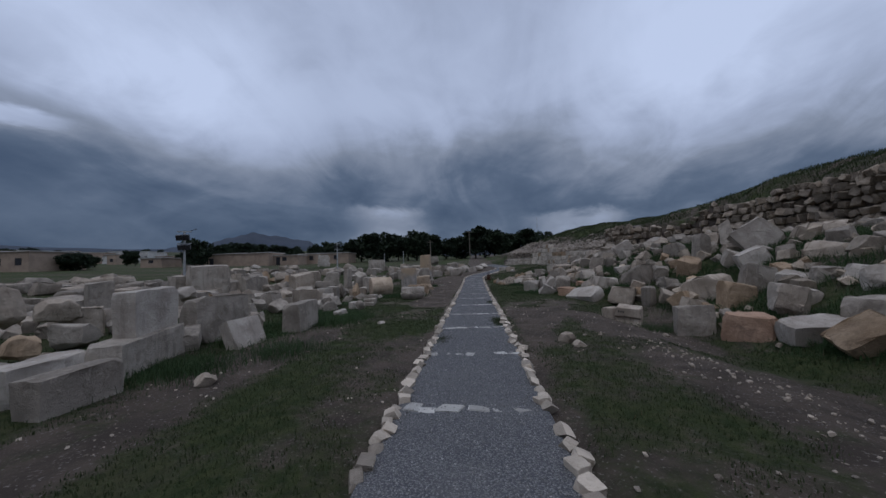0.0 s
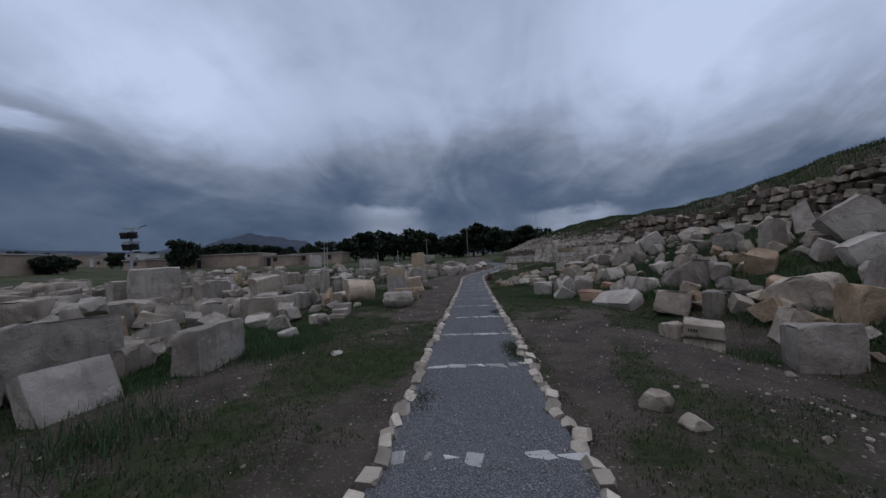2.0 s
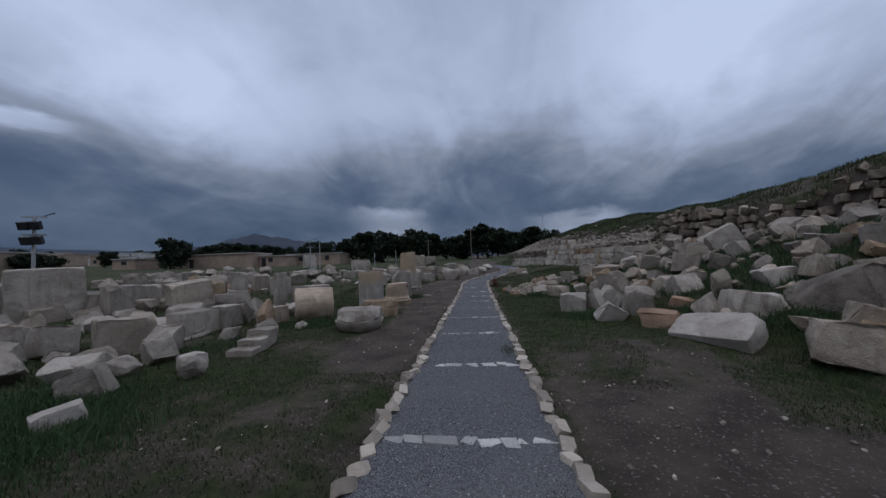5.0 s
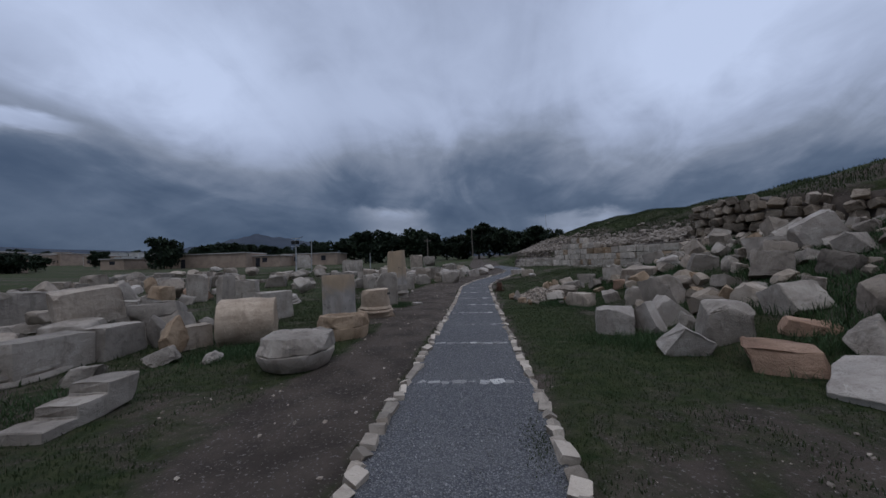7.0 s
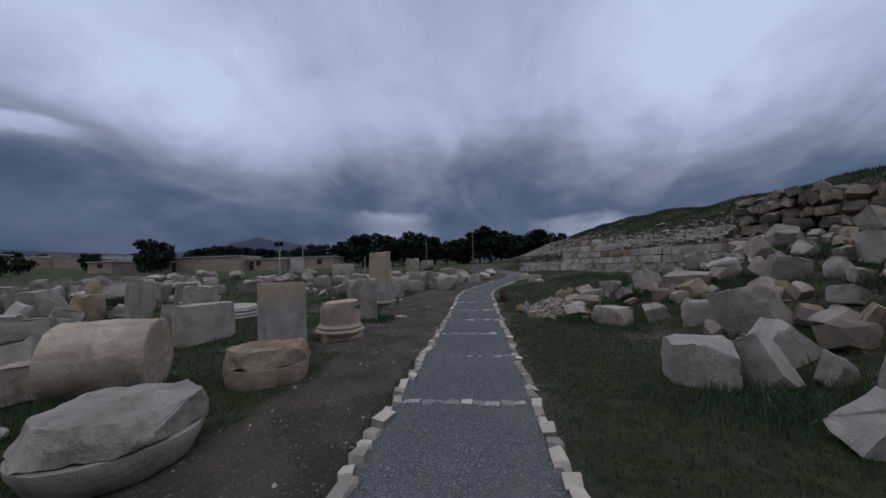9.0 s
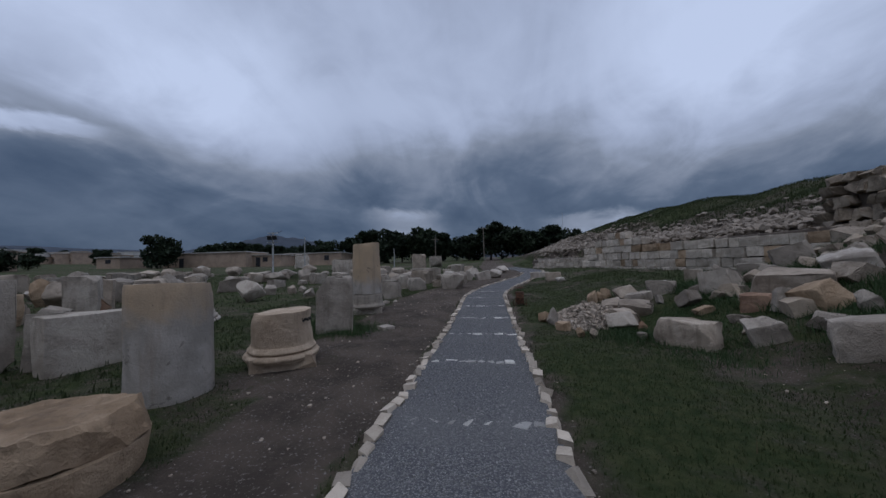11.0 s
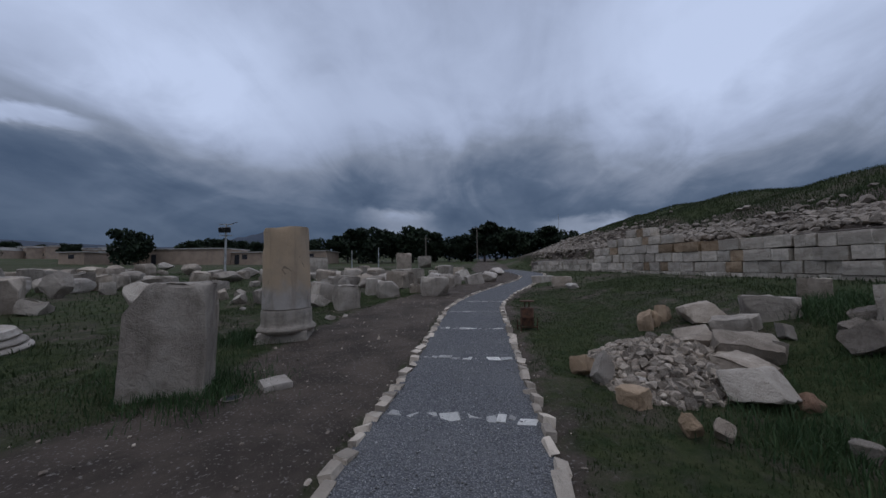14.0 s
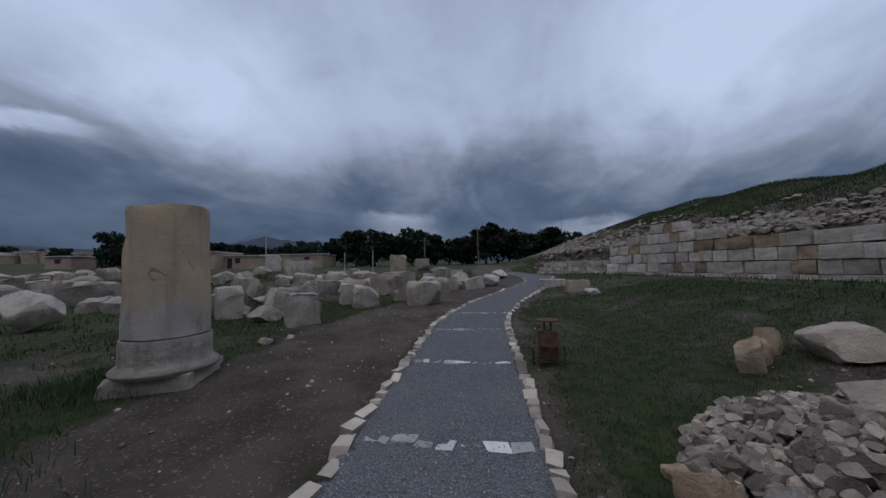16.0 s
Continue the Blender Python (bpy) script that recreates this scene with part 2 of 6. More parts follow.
def make_column():
    """Tan shaft stone, bleached grey towards its foot, with dark lichen blots."""
    m, t, b = surface("column_stone", 0.9, 0.0, 0.2)
    v, r = own_coords(t)
    o = t.nodes.new("ShaderNodeTexCoord").outputs["Object"]
    z = t.nodes.new("ShaderNodeSeparateXYZ")
    t.links.new(o, z.inputs[0])
    tan = blend(t, span(t, speckle(t, v, 1.6, 5, 0.6, 0.6), 0.35, 0.65), (0.41, 0.30, 0.195), (0.34, 0.26, 0.18))
    grey = blend(t, span(t, speckle(t, v, 2.2, 5, 0.6, 0.6), 0.35, 0.65), (0.36, 0.32, 0.28), (0.25, 0.225, 0.195))
    worn = calc(t, "ADD", z.outputs[2], calc(t, "MULTIPLY", calc(t, "SUBTRACT", speckle(t, v, 1.4, 4, 0.6, 0.5), 0.5), 1.6))
    c = blend(t, span(t, worn, 0.75, 1.25), grey, tan)
    drip = t.nodes.new("ShaderNodeMapping")
    drip.inputs["Scale"].default_value = (6.0, 6.0, 0.7)
    t.links.new(v, drip.inputs[0])
    c = blend(t, calc(t, "MULTIPLY", span(t, speckle(t, drip.outputs[0], 1.0, 4, 0.6), 0.5, 0.66), 0.4), c, (0.20, 0.155, 0.115))
    c = blend(t, calc(t, "MULTIPLY", span(t, speckle(t, v, 4.2, 6, 0.7, 1.0), 0.60, 0.68), 0.7), c, (0.10, 0.085, 0.07))
    t.links.new(c, b.inputs["Base Color"])
    bumped(t, b, calc(t, "ADD", speckle(t, v, 9, 6, 0.65, 0.3), calc(t, "MULTIPLY", speckle(t, v, 60, 3, 0.6), 0.35)), 0.6, 0.03)
    return m


SHAFT = make_column()
GRAVEL, GROUND = make_gravel(), make_ground()
GRASS = leafage("grass_blades", (0.026, 0.043, 0.014), (0.060, 0.070, 0.028))
STRAW = leafage("dry_grass", (0.09, 0.075, 0.04), (0.14, 0.12, 0.065))
WEED = leafage("weed_leaves", (0.028, 0.055, 0.02), (0.06, 0.095, 0.035))
PINE = leafage("dark_foliage", (0.010, 0.018, 0.010), (0.028, 0.042, 0.018))
BARK = plain("bark", (0.05, 0.04, 0.03), (0.03, 0.024, 0.02))
EARTH = plain("packed_earth", (0.13, 0.105, 0.085), (0.075, 0.06, 0.05), 2.0, 0.97, 0.0, 0.6)
MUD = plain("mud_brick_wall", (0.36, 0.27, 0.20), (0.27, 0.20, 0.15), 0.6)
PLASTER = plain("pale_plaster", (0.55, 0.52, 0.48), (0.42, 0.40, 0.37), 0.6)
ROOF = plain("roof_edge", (0.50, 0.47, 0.43), (0.36, 0.33, 0.30), 0.6)
HOLE = plain("dark_opening", (0.03, 0.03, 0.035), (0.02, 0.02, 0.022), 2.0)
STEEL = plain("painted_steel", (0.42, 0.42, 0.41), (0.30, 0.30, 0.29), 3.0, 0.5, 0.4)
LAMP = plain("lamp_housing", (0.06, 0.06, 0.065), (0.035, 0.035, 0.04), 6.0, 0.4, 0.5)
RUSTY = plain("rusty_steel", (0.12, 0.06, 0.035), (0.06, 0.035, 0.025), 14.0, 0.8, 0.5, 0.5)
WOOD = plain("weathered_pole", (0.20, 0.17, 0.14), (0.13, 0.11, 0.09), 5.0)
# haze over the far hills is put into this bluish colour
RIDGE = plain("haze_tinted_hill", (0.040, 0.050, 0.068), (0.028, 0.037, 0.052), 0.004, 1.0)
INK = plain("black_paint", (0.025, 0.023, 0.022), (0.04, 0.037, 0.035), 20.0)

# ---- lie of the land ----
def smooth(a, b, v):
    u = np.clip((v - a) / (b - a), 0.0, 1.0)
    return u * u * (3 - 2 * u)


def wall_x(y):
    """The line on which the dressed wall stands."""
    return 9.5 - 0.2 * (y - 25.5)


def rubble_x(y):
    """The line on which the rubble wall stands."""
    return np.interp(y, [6.0, 16.0, 18.5, 20.0, 22.4, 23.6, 26.3], [14.3, 13.5, 13.0, 12.2, 10.5, 9.95, 9.7])


def land(x, y):
    """Height of the ground: a level strip along the path, a plain that rises away from it, and the bank on the east."""
    x, y = np.asarray(x, float), np.asarray(y, float)
    far = 0.035 * np.maximum(0.0, np.hypot(x, y - 10) - 12)
    far = np.minimum(far, 6.0)
    far = far + np.minimum(0.055 * np.maximum(0.0, np.hypot(x, y - 10) - 185), 60.0) * smooth(-90, -210, x)
    foot = 5.1 - 1.5 * smooth(10, 15, y)
    rx = rubble_x(y)
    heap = np.minimum(0.37 * np.maximum(0.0, x - foot), 2.0)
    heap = heap - 0.40 * smooth(2.8, 4.9, x) * (1 - smooth(9, 14, y)) * (1 - smooth(6.5, 9.0, x))
    step = 0.45 * (1 - smooth(18.6, 20.2, y))
    heap = heap + (1.55 + step) * smooth(rx + 0.1, rx + 0.9, x) + np.minimum(1.35 - step + 0.55 * (1 - smooth(12, 22, y)), 0.3 * np.maximum(0.0, x - rx - 0.9))
    heap = heap + (0.62 * smooth(22.2, 20.3, y) + 0.10 * np.sin(1.9 * y + 0.7 * x) + 0.07 * np.sin(4.3 * y + x)) * smooth(rx + 1.4, rx + 3.2, x)
    wx = wall_x(np.minimum(y, 46))
    lawn = 0.95 * smooth(2.0, 7.5, x)
    terrace = 1.38 * smooth(wx + 0.15, wx + 0.55, x) + np.minimum(2.8, 0.36 * np.maximum(0.0, x - wx - 0.6)) + (0.12 * np.sin(1.3 * y + 0.5 * x) + 0.45 * smooth(36, 41, y)) * smooth(wx + 1.5, wx + 3.5, x)
    yard = lawn + terrace * (1 - 0.75 * smooth(48, 80, y))
    k = smooth(22.3, 24.8, y - 0.1 * (x - 6))
    east = heap * (1 - k) + yard * k
    fade = 1 - smooth(60, 140, y)
    back = smooth(-30, -12, y)
    return far * (1 - smooth(2, 9, x) * (1 - smooth(45, 70, y))) + east * fade * (0.4 + 0.6 * back)

# ---- kinds of stone ----
def finish(bm, name, material, angle=32, smooth=True):
    bmesh.ops.recalc_face_normals(bm, faces=bm.faces[:])
    me = bpy.data.meshes.new(name)
    bm.to_mesh(me)
    bm.free()
    me.materials.append(material)
    if smooth:
        me.polygons.foreach_set("use_smooth", [True] * len(me.polygons))
        me.set_sharp_from_angle(angle=radians(angle))
    return me


def part(name, bm, material, parent, label="", angle=32):
    ob = new(name, finish(bm, name, material, angle))
    ob.parent = parent
    return tagged(ob, label)


def wobble(bm, amount, scale, seed, edge=0.0):
    """Uneven faces; edges and corners chipped in by up to `edge`."""
    off = Vector((seed * 3.7, seed * 1.3, seed * 7.1))
    for v in bm.verts:
        n = noise.noise_vector(v.co * scale + off)
        v.co += n * amount
        if edge and v.is_valid:
            sharp = sum(1 for e in v.link_edges if len(e.link_faces) == 2 and e.calc_face_angle(0) > 0.7)
            if sharp:
                k = max(0.0, noise.noise(v.co * 2.3 + off * 2) + 0.25)
                v.co -= v.normal * edge * k


def cut(bm, co, no):
    """Cut away all that lies beyond a plane, and close the cut."""
    r = bmesh.ops.bisect_plane(bm, geom=bm.verts[:] + bm.edges[:] + bm.faces[:], plane_co=co, plane_no=no, clear_outer=True)
    edges = [g for g in r["geom_cut"] if isinstance(g, bmesh.types.BMEdge)]
    if len(edges) > 2:
        bmesh.ops.edgenet_fill(bm, edges=edges)


def weathered(bm, s, seed, rough, bevel, cuts):
    """Break the edges, then give the faces an uneven skin."""
    bmesh.ops.bevel(bm, geom=list(bm.edges), offset=s * bevel, segments=1, affect="EDGES", clamp_overlap=True)
    bmesh.ops.triangulate(bm, faces=bm.faces[:])
    for _ in range(cuts):
        long = [e for e in bm.edges if e.calc_length() > 0.17 * s]
        if long:
            bmesh.ops.subdivide_edges(bm, edges=long, cuts=1)
            bmesh.ops.triangulate(bm, faces=bm.faces[:])
    bm.normal_update()
    wobble(bm, s * 0.06 * rough + 0.006, 2.6 / max(s, 0.25), seed, s * 0.14 * rough)
    wobble(bm, s * 0.028 * rough + 0.004, 7.0 / max(s, 0.25), seed + 5)


def block_mesh(w, d, h, seed, rough=0.5, lean=0.0, skin=2):
    """A dressed block, base at z 0, with knocked corners and battered edges. lean: how far its faces are out of square."""
    rng = random.Random(seed)
    bm = bmesh.new()
    bmesh.ops.create_cube(bm, size=1)
    for v in bm.verts:
        v.co = Vector((v.co.x * w, v.co.y * d, (v.co.z + 0.5) * h))
        v.co += Vector([rng.uniform(-1, 1) * lean * k for k in (w, d, h)])
    s = min(w, d, h)
    for _ in range(int(rough * 5 + rng.random())):
        c = Vector((rng.choice((-1, 1)) * w / 2, rng.choice((-1, 1)) * d / 2, h * rng.choice((0.1, 1, 1))))
        n = Vector((c.x / w * rng.uniform(0.3, 2), c.y / d * rng.uniform(0.3, 2), (0.5 if c.z > h / 2 else -0.4) * rng.uniform(0.3, 2)))
        n.normalize()
        cut(bm, c - n * s * rng.uniform(0.06, 0.26) * (0.5 + rough), n)
    weathered(bm, s, seed, rough, 0.028 * (0.5 + rough), skin)
    return bm


def boulder_mesh(w, d, h, seed, rough=0.6, square=0.62, cuts=2):
    """A broken stone: a lump cut by uneven planes, base at z 0. square: nearer to 1 keeps it more like a block."""
    rng = random.Random(seed)
    bm = bmesh.new()
    bmesh.ops.create_cube(bm, size=1)
    turn = Euler([rng.uniform(-1, 1) * (1.0 - square) * 2.2 for _ in range(3)]).to_matrix()
    for v in bm.verts:
        v.co = turn @ Vector([v.co[i] + rng.uniform(-0.12, 0.12) for i in range(3)])
    for k in range(9 if square > 0.7 else 15):
        n = Vector((rng.gauss(0, 1), rng.gauss(0, 1), rng.gauss(0.1, 0.9)))
        n.normalize()
        reach = max(v.co.dot(n) for v in bm.verts)
        cut(bm, n * reach * rng.uniform(0.1 + square, 0.97 if square > 0.7 else 0.9), n)
    lo = [min(v.co[i] for v in bm.verts) for i in range(3)]
    hi = [max(v.co[i] for v in bm.verts) for i in range(3)]
    for v in bm.verts:
        k = [(v.co[i] - lo[i]) / (hi[i] - lo[i]) for i in range(3)]
        v.co = Vector(((k[0] - 0.5) * w, (k[1] - 0.5) * d, k[2] * h))
    s = min(w, d, h)
    bmesh.ops.remove_doubles(bm, verts=bm.verts, dist=s * 0.05)
    if cuts:
        weathered(bm, s, seed, rough, 0.035, cuts)
    bmesh.ops.triangulate(bm, faces=bm.faces[:])
    return bm


def turned_mesh(rings, seed, sides=40, chip=0.03, broken=0.0):
    """A turned stone of (radius, height) rings, closed at both ends. broken: unevenness of the top."""
    bm = bmesh.new()
    loops = []
    for r, z in rings:
        loops.append([bm.verts.new((r * math.cos(2 * math.pi * i / sides), r * math.sin(2 * math.pi * i / sides), z)) for i in range(sides)])
    for a, b in zip(loops, loops[1:]):
        for i in range(sides):
            bm.faces.new((a[i], a[(i + 1) % sides], b[(i + 1) % sides], b[i]))
    for loop, z, turn in ((loops[0], rings[0][1], -1), (loops[-1], rings[-1][1], 1)):
        inner = [bm.verts.new((v.co.x * 0.5, v.co.y * 0.5, z)) for v in loop]
        mid = bm.verts.new((0, 0, z))
        for i in range(sides):
            j = (i + 1) % sides
            bm.faces.new((loop[i], loop[j], inner[j], inner[i])[::turn])
            bm.faces.new((inner[i], inner[j], mid)[::turn])
    top = rings[-1][1]
    off = Vector((seed * 2.1, seed, seed * 0.7))
    for v in bm.verts:
        n = noise.noise_vector(v.co * 2.2 + off)
        f = noise.noise_vector(v.co * 9 + off)
        v.co += n * chip * 0.6 + f * chip * 0.3
        if broken:
            u = max(0.0, (v.co.z - top * 0.45) / (top * 0.55))
            v.co.z -= broken * u * max(0.0, noise.noise(Vector((v.co.x * 1.6, v.co.y * 1.6, seed))) + 0.35)
            k = max(0.0, noise.noise(v.co * 3 + off)) * u
            v.co.x *= 1 - 0.22 * k
            v.co.y *= 1 - 0.22 * k
    bmesh.ops.recalc_face_normals(bm, faces=bm.faces)
    return bm


def torus_profile(r, z0, h, bulge):
    return [(r + bulge * math.sin(math.pi * k / 6), z0 + h * k / 6) for k in range(7)]


COUNT = [0]
TAKEN = []


def put(me, x, y, z, rz=0, rx=0, ry=0, name="stone_block", label="", category="stone", group=""):
    ob = new(name, me)
    ob.matrix_world = pose(x, y, z, rx, ry, rz)
    TAKEN.append((x, y, 0.45))
    return tagged(ob, label, category, group)


LOOKS = {
    MARBLE.name: "pale grey marble", CREAM.name: "cream limestone", TAN.name: "tan limestone",
    RUST.name: "rust-stained orange limestone", PALE.name: "pale cream limestone", "column_stone": "streaked grey and tan limestone", WHITE.name: "whitish marble", DARK.name: "dark grey weathered limestone",
}


def block(x, y, z, w, d, h, rz, mat=MARBLE, rx=0, ry=0, rough=0.5, lean=0.04, label="", group="carved blocks in the yard"):
    COUNT[0] += 1
    size = "long" if w > 1.7 * h else "tall" if h > 1.2 * w else "squared"
    me = finish(block_mesh(w, d, h, COUNT[0], rough, lean), "stone_block", mat)
    return put(me, x, y, z, rz, rx, ry, "stone_block", label or f"{size} {LOOKS[mat.name]} block with battered edges in the grass", "stone block", group)


def boulder(x, y, z, w, d, h, rz, mat=MARBLE, rx=0, ry=0, rough=0.6, square=0.62, label="", group="broken stones on the bank"):
    COUNT[0] += 1
    me = finish(boulder_mesh(w, d, h, COUNT[0], rough, square), "broken_stone", mat, 26)
    return put(me, x, y, z, rz, rx, ry, "broken_stone", label or f"broken {LOOKS[mat.name]} block with rough facets lying on earth", "stone", group)


def drum(x, y, z, r, h, mat=MARBLE, broken=0.03, label="", name="column_drum"):
    COUNT[0] += 1
    rings = [(r * 0.985, 0), (r, 0.03)] + [(r, h * k / 8) for k in range(1, 8)] + [(r, h - 0.03), (r * 0.98, h)]
    me = finish(turned_mesh(rings, COUNT[0], broken=broken), name, mat)
    return put(me, x, y, z, COUNT[0] * 47, 0, 0, name, label or f"standing {LOOKS[mat.name]} column drum with worn rim", "column drum")


def lying_drum(x, y, z, r, length, rz, mat=CREAM, label=""):
    COUNT[0] += 1
    rings = [(r * 0.95, -length / 2)] + [(r, length * (k / 8 - 0.5) * 0.97) for k in range(9)] + [(r * 0.95, length / 2)]
    me = finish(turned_mesh(rings, COUNT[0], chip=0.05), "column_drum", mat)
    return put(me, x, y, z + r, rz, 90, 0, "column_drum", label or f"{LOOKS[mat.name]} column drum lying on its side", "column drum")

# ---- ground, path, kerbs ----
def fbm(x, y, scale, seed, octaves=3):
    """Cheap value noise on arrays, about -1 to 1."""
    total, amp = np.zeros_like(x, dtype=float), 1.0
    for o in range(octaves):
        u, v = x * scale * 2 ** o + seed * 13.7, y * scale * 2 ** o + seed * 7.3
        i, j = np.floor(u), np.floor(v)
        fu, fv = u - i, v - j
        fu, fv = fu * fu * (3 - 2 * fu), fv * fv * (3 - 2 * fv)

        def rnd(a, b):
            s = np.sin(a * 127.1 + b * 311.7 + seed * 17.0) * 43758.5453
            return (s - np.floor(s)) * 2 - 1
        total += amp * ((rnd(i, j) * (1 - fu) + rnd(i + 1, j) * fu) * (1 - fv) + (rnd(i, j + 1) * (1 - fu) + rnd(i + 1, j + 1) * fu) * fv)
        amp *= 0.5
    return total / 1.6


HALF = 0.71
BEND = [(0.0, -14.0), (0.0, 27.6), (0.18, 29.2), (0.75, 31.6), (1.75, 34.6), (3.0, 38.2), (3.6, 41.0), (3.4, 46.0), (2.2, 54.0)]


def path_centre(y):
    return np.interp(y, [p[1] for p in BEND], [p[0] for p in BEND])


def turf_at(x, y):
    """How grassy the ground is, 0 to 1."""
    off = x - path_centre(y)
    g = 0.68 + 0.42 * fbm(x, y, 0.55, 3)
    track = 0.8 * smooth(-2.5, -1.9, off) * smooth(-0.75, -1.1, off) * smooth(9.5, 12.5, y)
    track = np.maximum(track, smooth(-3.6, -2.6, off) * smooth(-0.75, -1.1, off) * smooth(17, 22, y))
    near_left = smooth(-1.9, -1.5, off) * smooth(-0.8, -1.0, off) * smooth(8, 5, y) * 0.22
    foot_left = smooth(-4.6, -4.0, off) * smooth(-2.6, -3.3, off) * smooth(9, 6, y) * 0.6
    bare = (0.5 + 0.3 * fbm(x, y, 0.8, 9)) * smooth(2.2, 2.9, off) * smooth(5.2, 4.3, off) * smooth(10.5, 8.5, y) * smooth(-4, 1, y)
    bare = np.maximum(bare, 0.42 * smooth(0.8, 1.1, off) * smooth(1.7 + 0.35 * (y - 6), 1.2 + 0.35 * (y - 6), off) * smooth(3.5, 7, y) * smooth(14, 11, y))
    edge = smooth(1.25, 0.75, np.abs(off)) * 0.35
    bank = smooth(4.2, 5.5, x) * smooth(23.5, 21.5, y) * 0.12
    slope = smooth(wall_x(np.minimum(y, 46)) + 0.2, wall_x(np.minimum(y, 46)) + 0.8, x) * smooth(wall_x(np.minimum(y, 46)) + 5.5, wall_x(np.minimum(y, 46)) + 3.0, x) * smooth(22, 24, y) * 0.7
    return np.clip(g - np.maximum.reduce([track, near_left, foot_left, bare, edge, bank, slope]) * (1.0 + 0.3 * fbm(x, y, 1.1, 5)), 0, 1)


def land_detail(x, y):
    off = np.abs(x - path_centre(y))
    calm = smooth(HALF, HALF + 0.5, off)
    return land(x, y) + calm * (0.035 * fbm(x, y, 0.9, 1) + 0.018 * fbm(x, y, 3.1, 2)) - 0.03 * (1 - calm)


def axis(fine, step, ends):
    a, b = fine
    mid = list(np.arange(a, b + 1e-6, step))
    lo, hi, s = [a], [b], step
    while lo[-1] > ends[0]:
        s *= 1.22
        lo.append(lo[-1] - s)
    s = step
    while hi[-1] < ends[1]:
        s *= 1.22
        hi.append(hi[-1] + s)
    return np.array(lo[:0:-1] + mid + hi[1:])


def sheet(name, xs, ys, zf, material):
    X, Y = np.meshgrid(xs, ys)
    Z = zf(X, Y)
    n, m = len(xs), len(ys)
    co = np.stack([X, Y, Z], -1).reshape(-1, 3)
    i = (np.arange(m - 1)[:, None] * n + np.arange(n - 1)[None, :]).reshape(-1)
    faces = np.stack([i, i + 1, i + n + 1, i + n], -1)
    me = bpy.data.meshes.new(name)
    me.from_pydata(co.tolist(), [], faces.tolist())
    me.materials.append(material)
    me.polygons.foreach_set("use_smooth", [True] * len(me.polygons))
    return new(name, me), X.reshape(-1), Y.reshape(-1)


ground, GX, GY = sheet("ground", axis((-9, 13), 0.14, (-2500, 2500)), axis((-3, 34), 0.14, (-600, 3200)), land_detail, GROUND)
mask = ground.data.attributes.new("turf", "FLOAT", "POINT")
mask.data.foreach_set("value", turf_at(GX, GY).astype(np.float32))
tagged(ground, "dark patchy turf and trodden brown soil rising to a bank", "ground", kind="structure")


def ribbon(name, half, y0, y1, lift, material, step=0.25, uneven=0.0):
    ys = np.arange(y0, y1, step)
    us = np.linspace(-half, half, 9)
    co, faces = [], []
    for y in ys:
        for u in us:
            x = float(path_centre(y)) + u
            co.append((x, y, float(land(x, y)) + lift + uneven * float(fbm(np.array([x]), np.array([y]), 1.6, 9)[0])))
    n = len(us)
    for j in range(len(ys) - 1):
        for i in range(n - 1):
            a = j * n + i
            faces.append((a, a + 1, a + n + 1, a + n))
    me = bpy.data.meshes.new(name)
    me.from_pydata(co, [], faces)
    me.materials.append(material)
    return new(name, me)


gravel_path = tagged(ribbon("gravel_path", HALF + 0.05, -13, 53, 0.012, GRAVEL, uneven=0.008), "straight grey gravel footpath edged with stones", "path", kind="structure")

rng = random.Random(4)


def pebble_mesh(name, w, d, h, seed, material, square=0.7):
    return finish(boulder_mesh(w, d, h, seed, 0.5, square, 0), name, material, 40)


kerb_lines = {}
SQUARE_KERBS = [finish(boulder_mesh(0.125, 0.18, 0.10, 540 + i, 0.4, 0.86, 0), "kerb_stone", KERB, 40) for i in range(8)]
KERB_SHAPES = [pebble_mesh("kerb_stone", 0.125, 0.18, 0.10, 500 + i, KERB, 0.72) for i in range(12)]
for side, title in ((-1, "kerb_west"), (1, "kerb_east")):
    kerb_lines[side] = tagged(new(title), "row of small rough kerb stones along the path", "kerb", kind="structure")


def lay_kerb():
    for side in (-1, 1):
        y = -4.0
        while y < 42:
            gap = 0.175 + rng.uniform(-0.05, 0.07) if y < 13 else 0.225 + rng.uniform(-0.07, 0.08)
            y += gap
            if y < 12 and rng.random() < 0.05:
                continue
            slope = float(path_centre(y + 0.2) - path_centre(y - 0.2)) / 0.4
            wob = rng.gauss(0, 0.025 if y < 12 else 0.014)
            x = float(path_centre(y)) + side * (HALF + 0.06) * math.hypot(1, slope) + wob
            ob = new("kerb_stone", rng.choice(KERB_SHAPES if y < 13 + side else SQUARE_KERBS))
            ob.parent = kerb_lines[side]
            big = rng.uniform(1.0, 1.4) if y < 13 else rng.uniform(0.95, 1.15)
            ob.matrix_world = pose(x, y, float(land(x, y)) - 0.05 + rng.uniform(-0.012, 0.015), rng.gauss(0, 5), rng.gauss(0, 6), -math.degrees(math.atan(slope)) + rng.gauss(0, 9 if y < 13 else 4)) @ Matrix.Diagonal((big * rng.uniform(0.85, 1.15), gap / 0.18 * (rng.uniform(1.0, 1.16) if y < 13 else rng.uniform(1.0, 1.06)), big, 1))


SILL_SHAPES = [pebble_mesh("sill_stone", 0.22, 0.18, 0.06, 600 + i, SILL, 0.84) for i in range(10)]


WORN_SHAPES = [pebble_mesh("sill_stone", 0.22, 0.15, 0.06, 640 + i, WORN, 0.80) for i in range(8)]


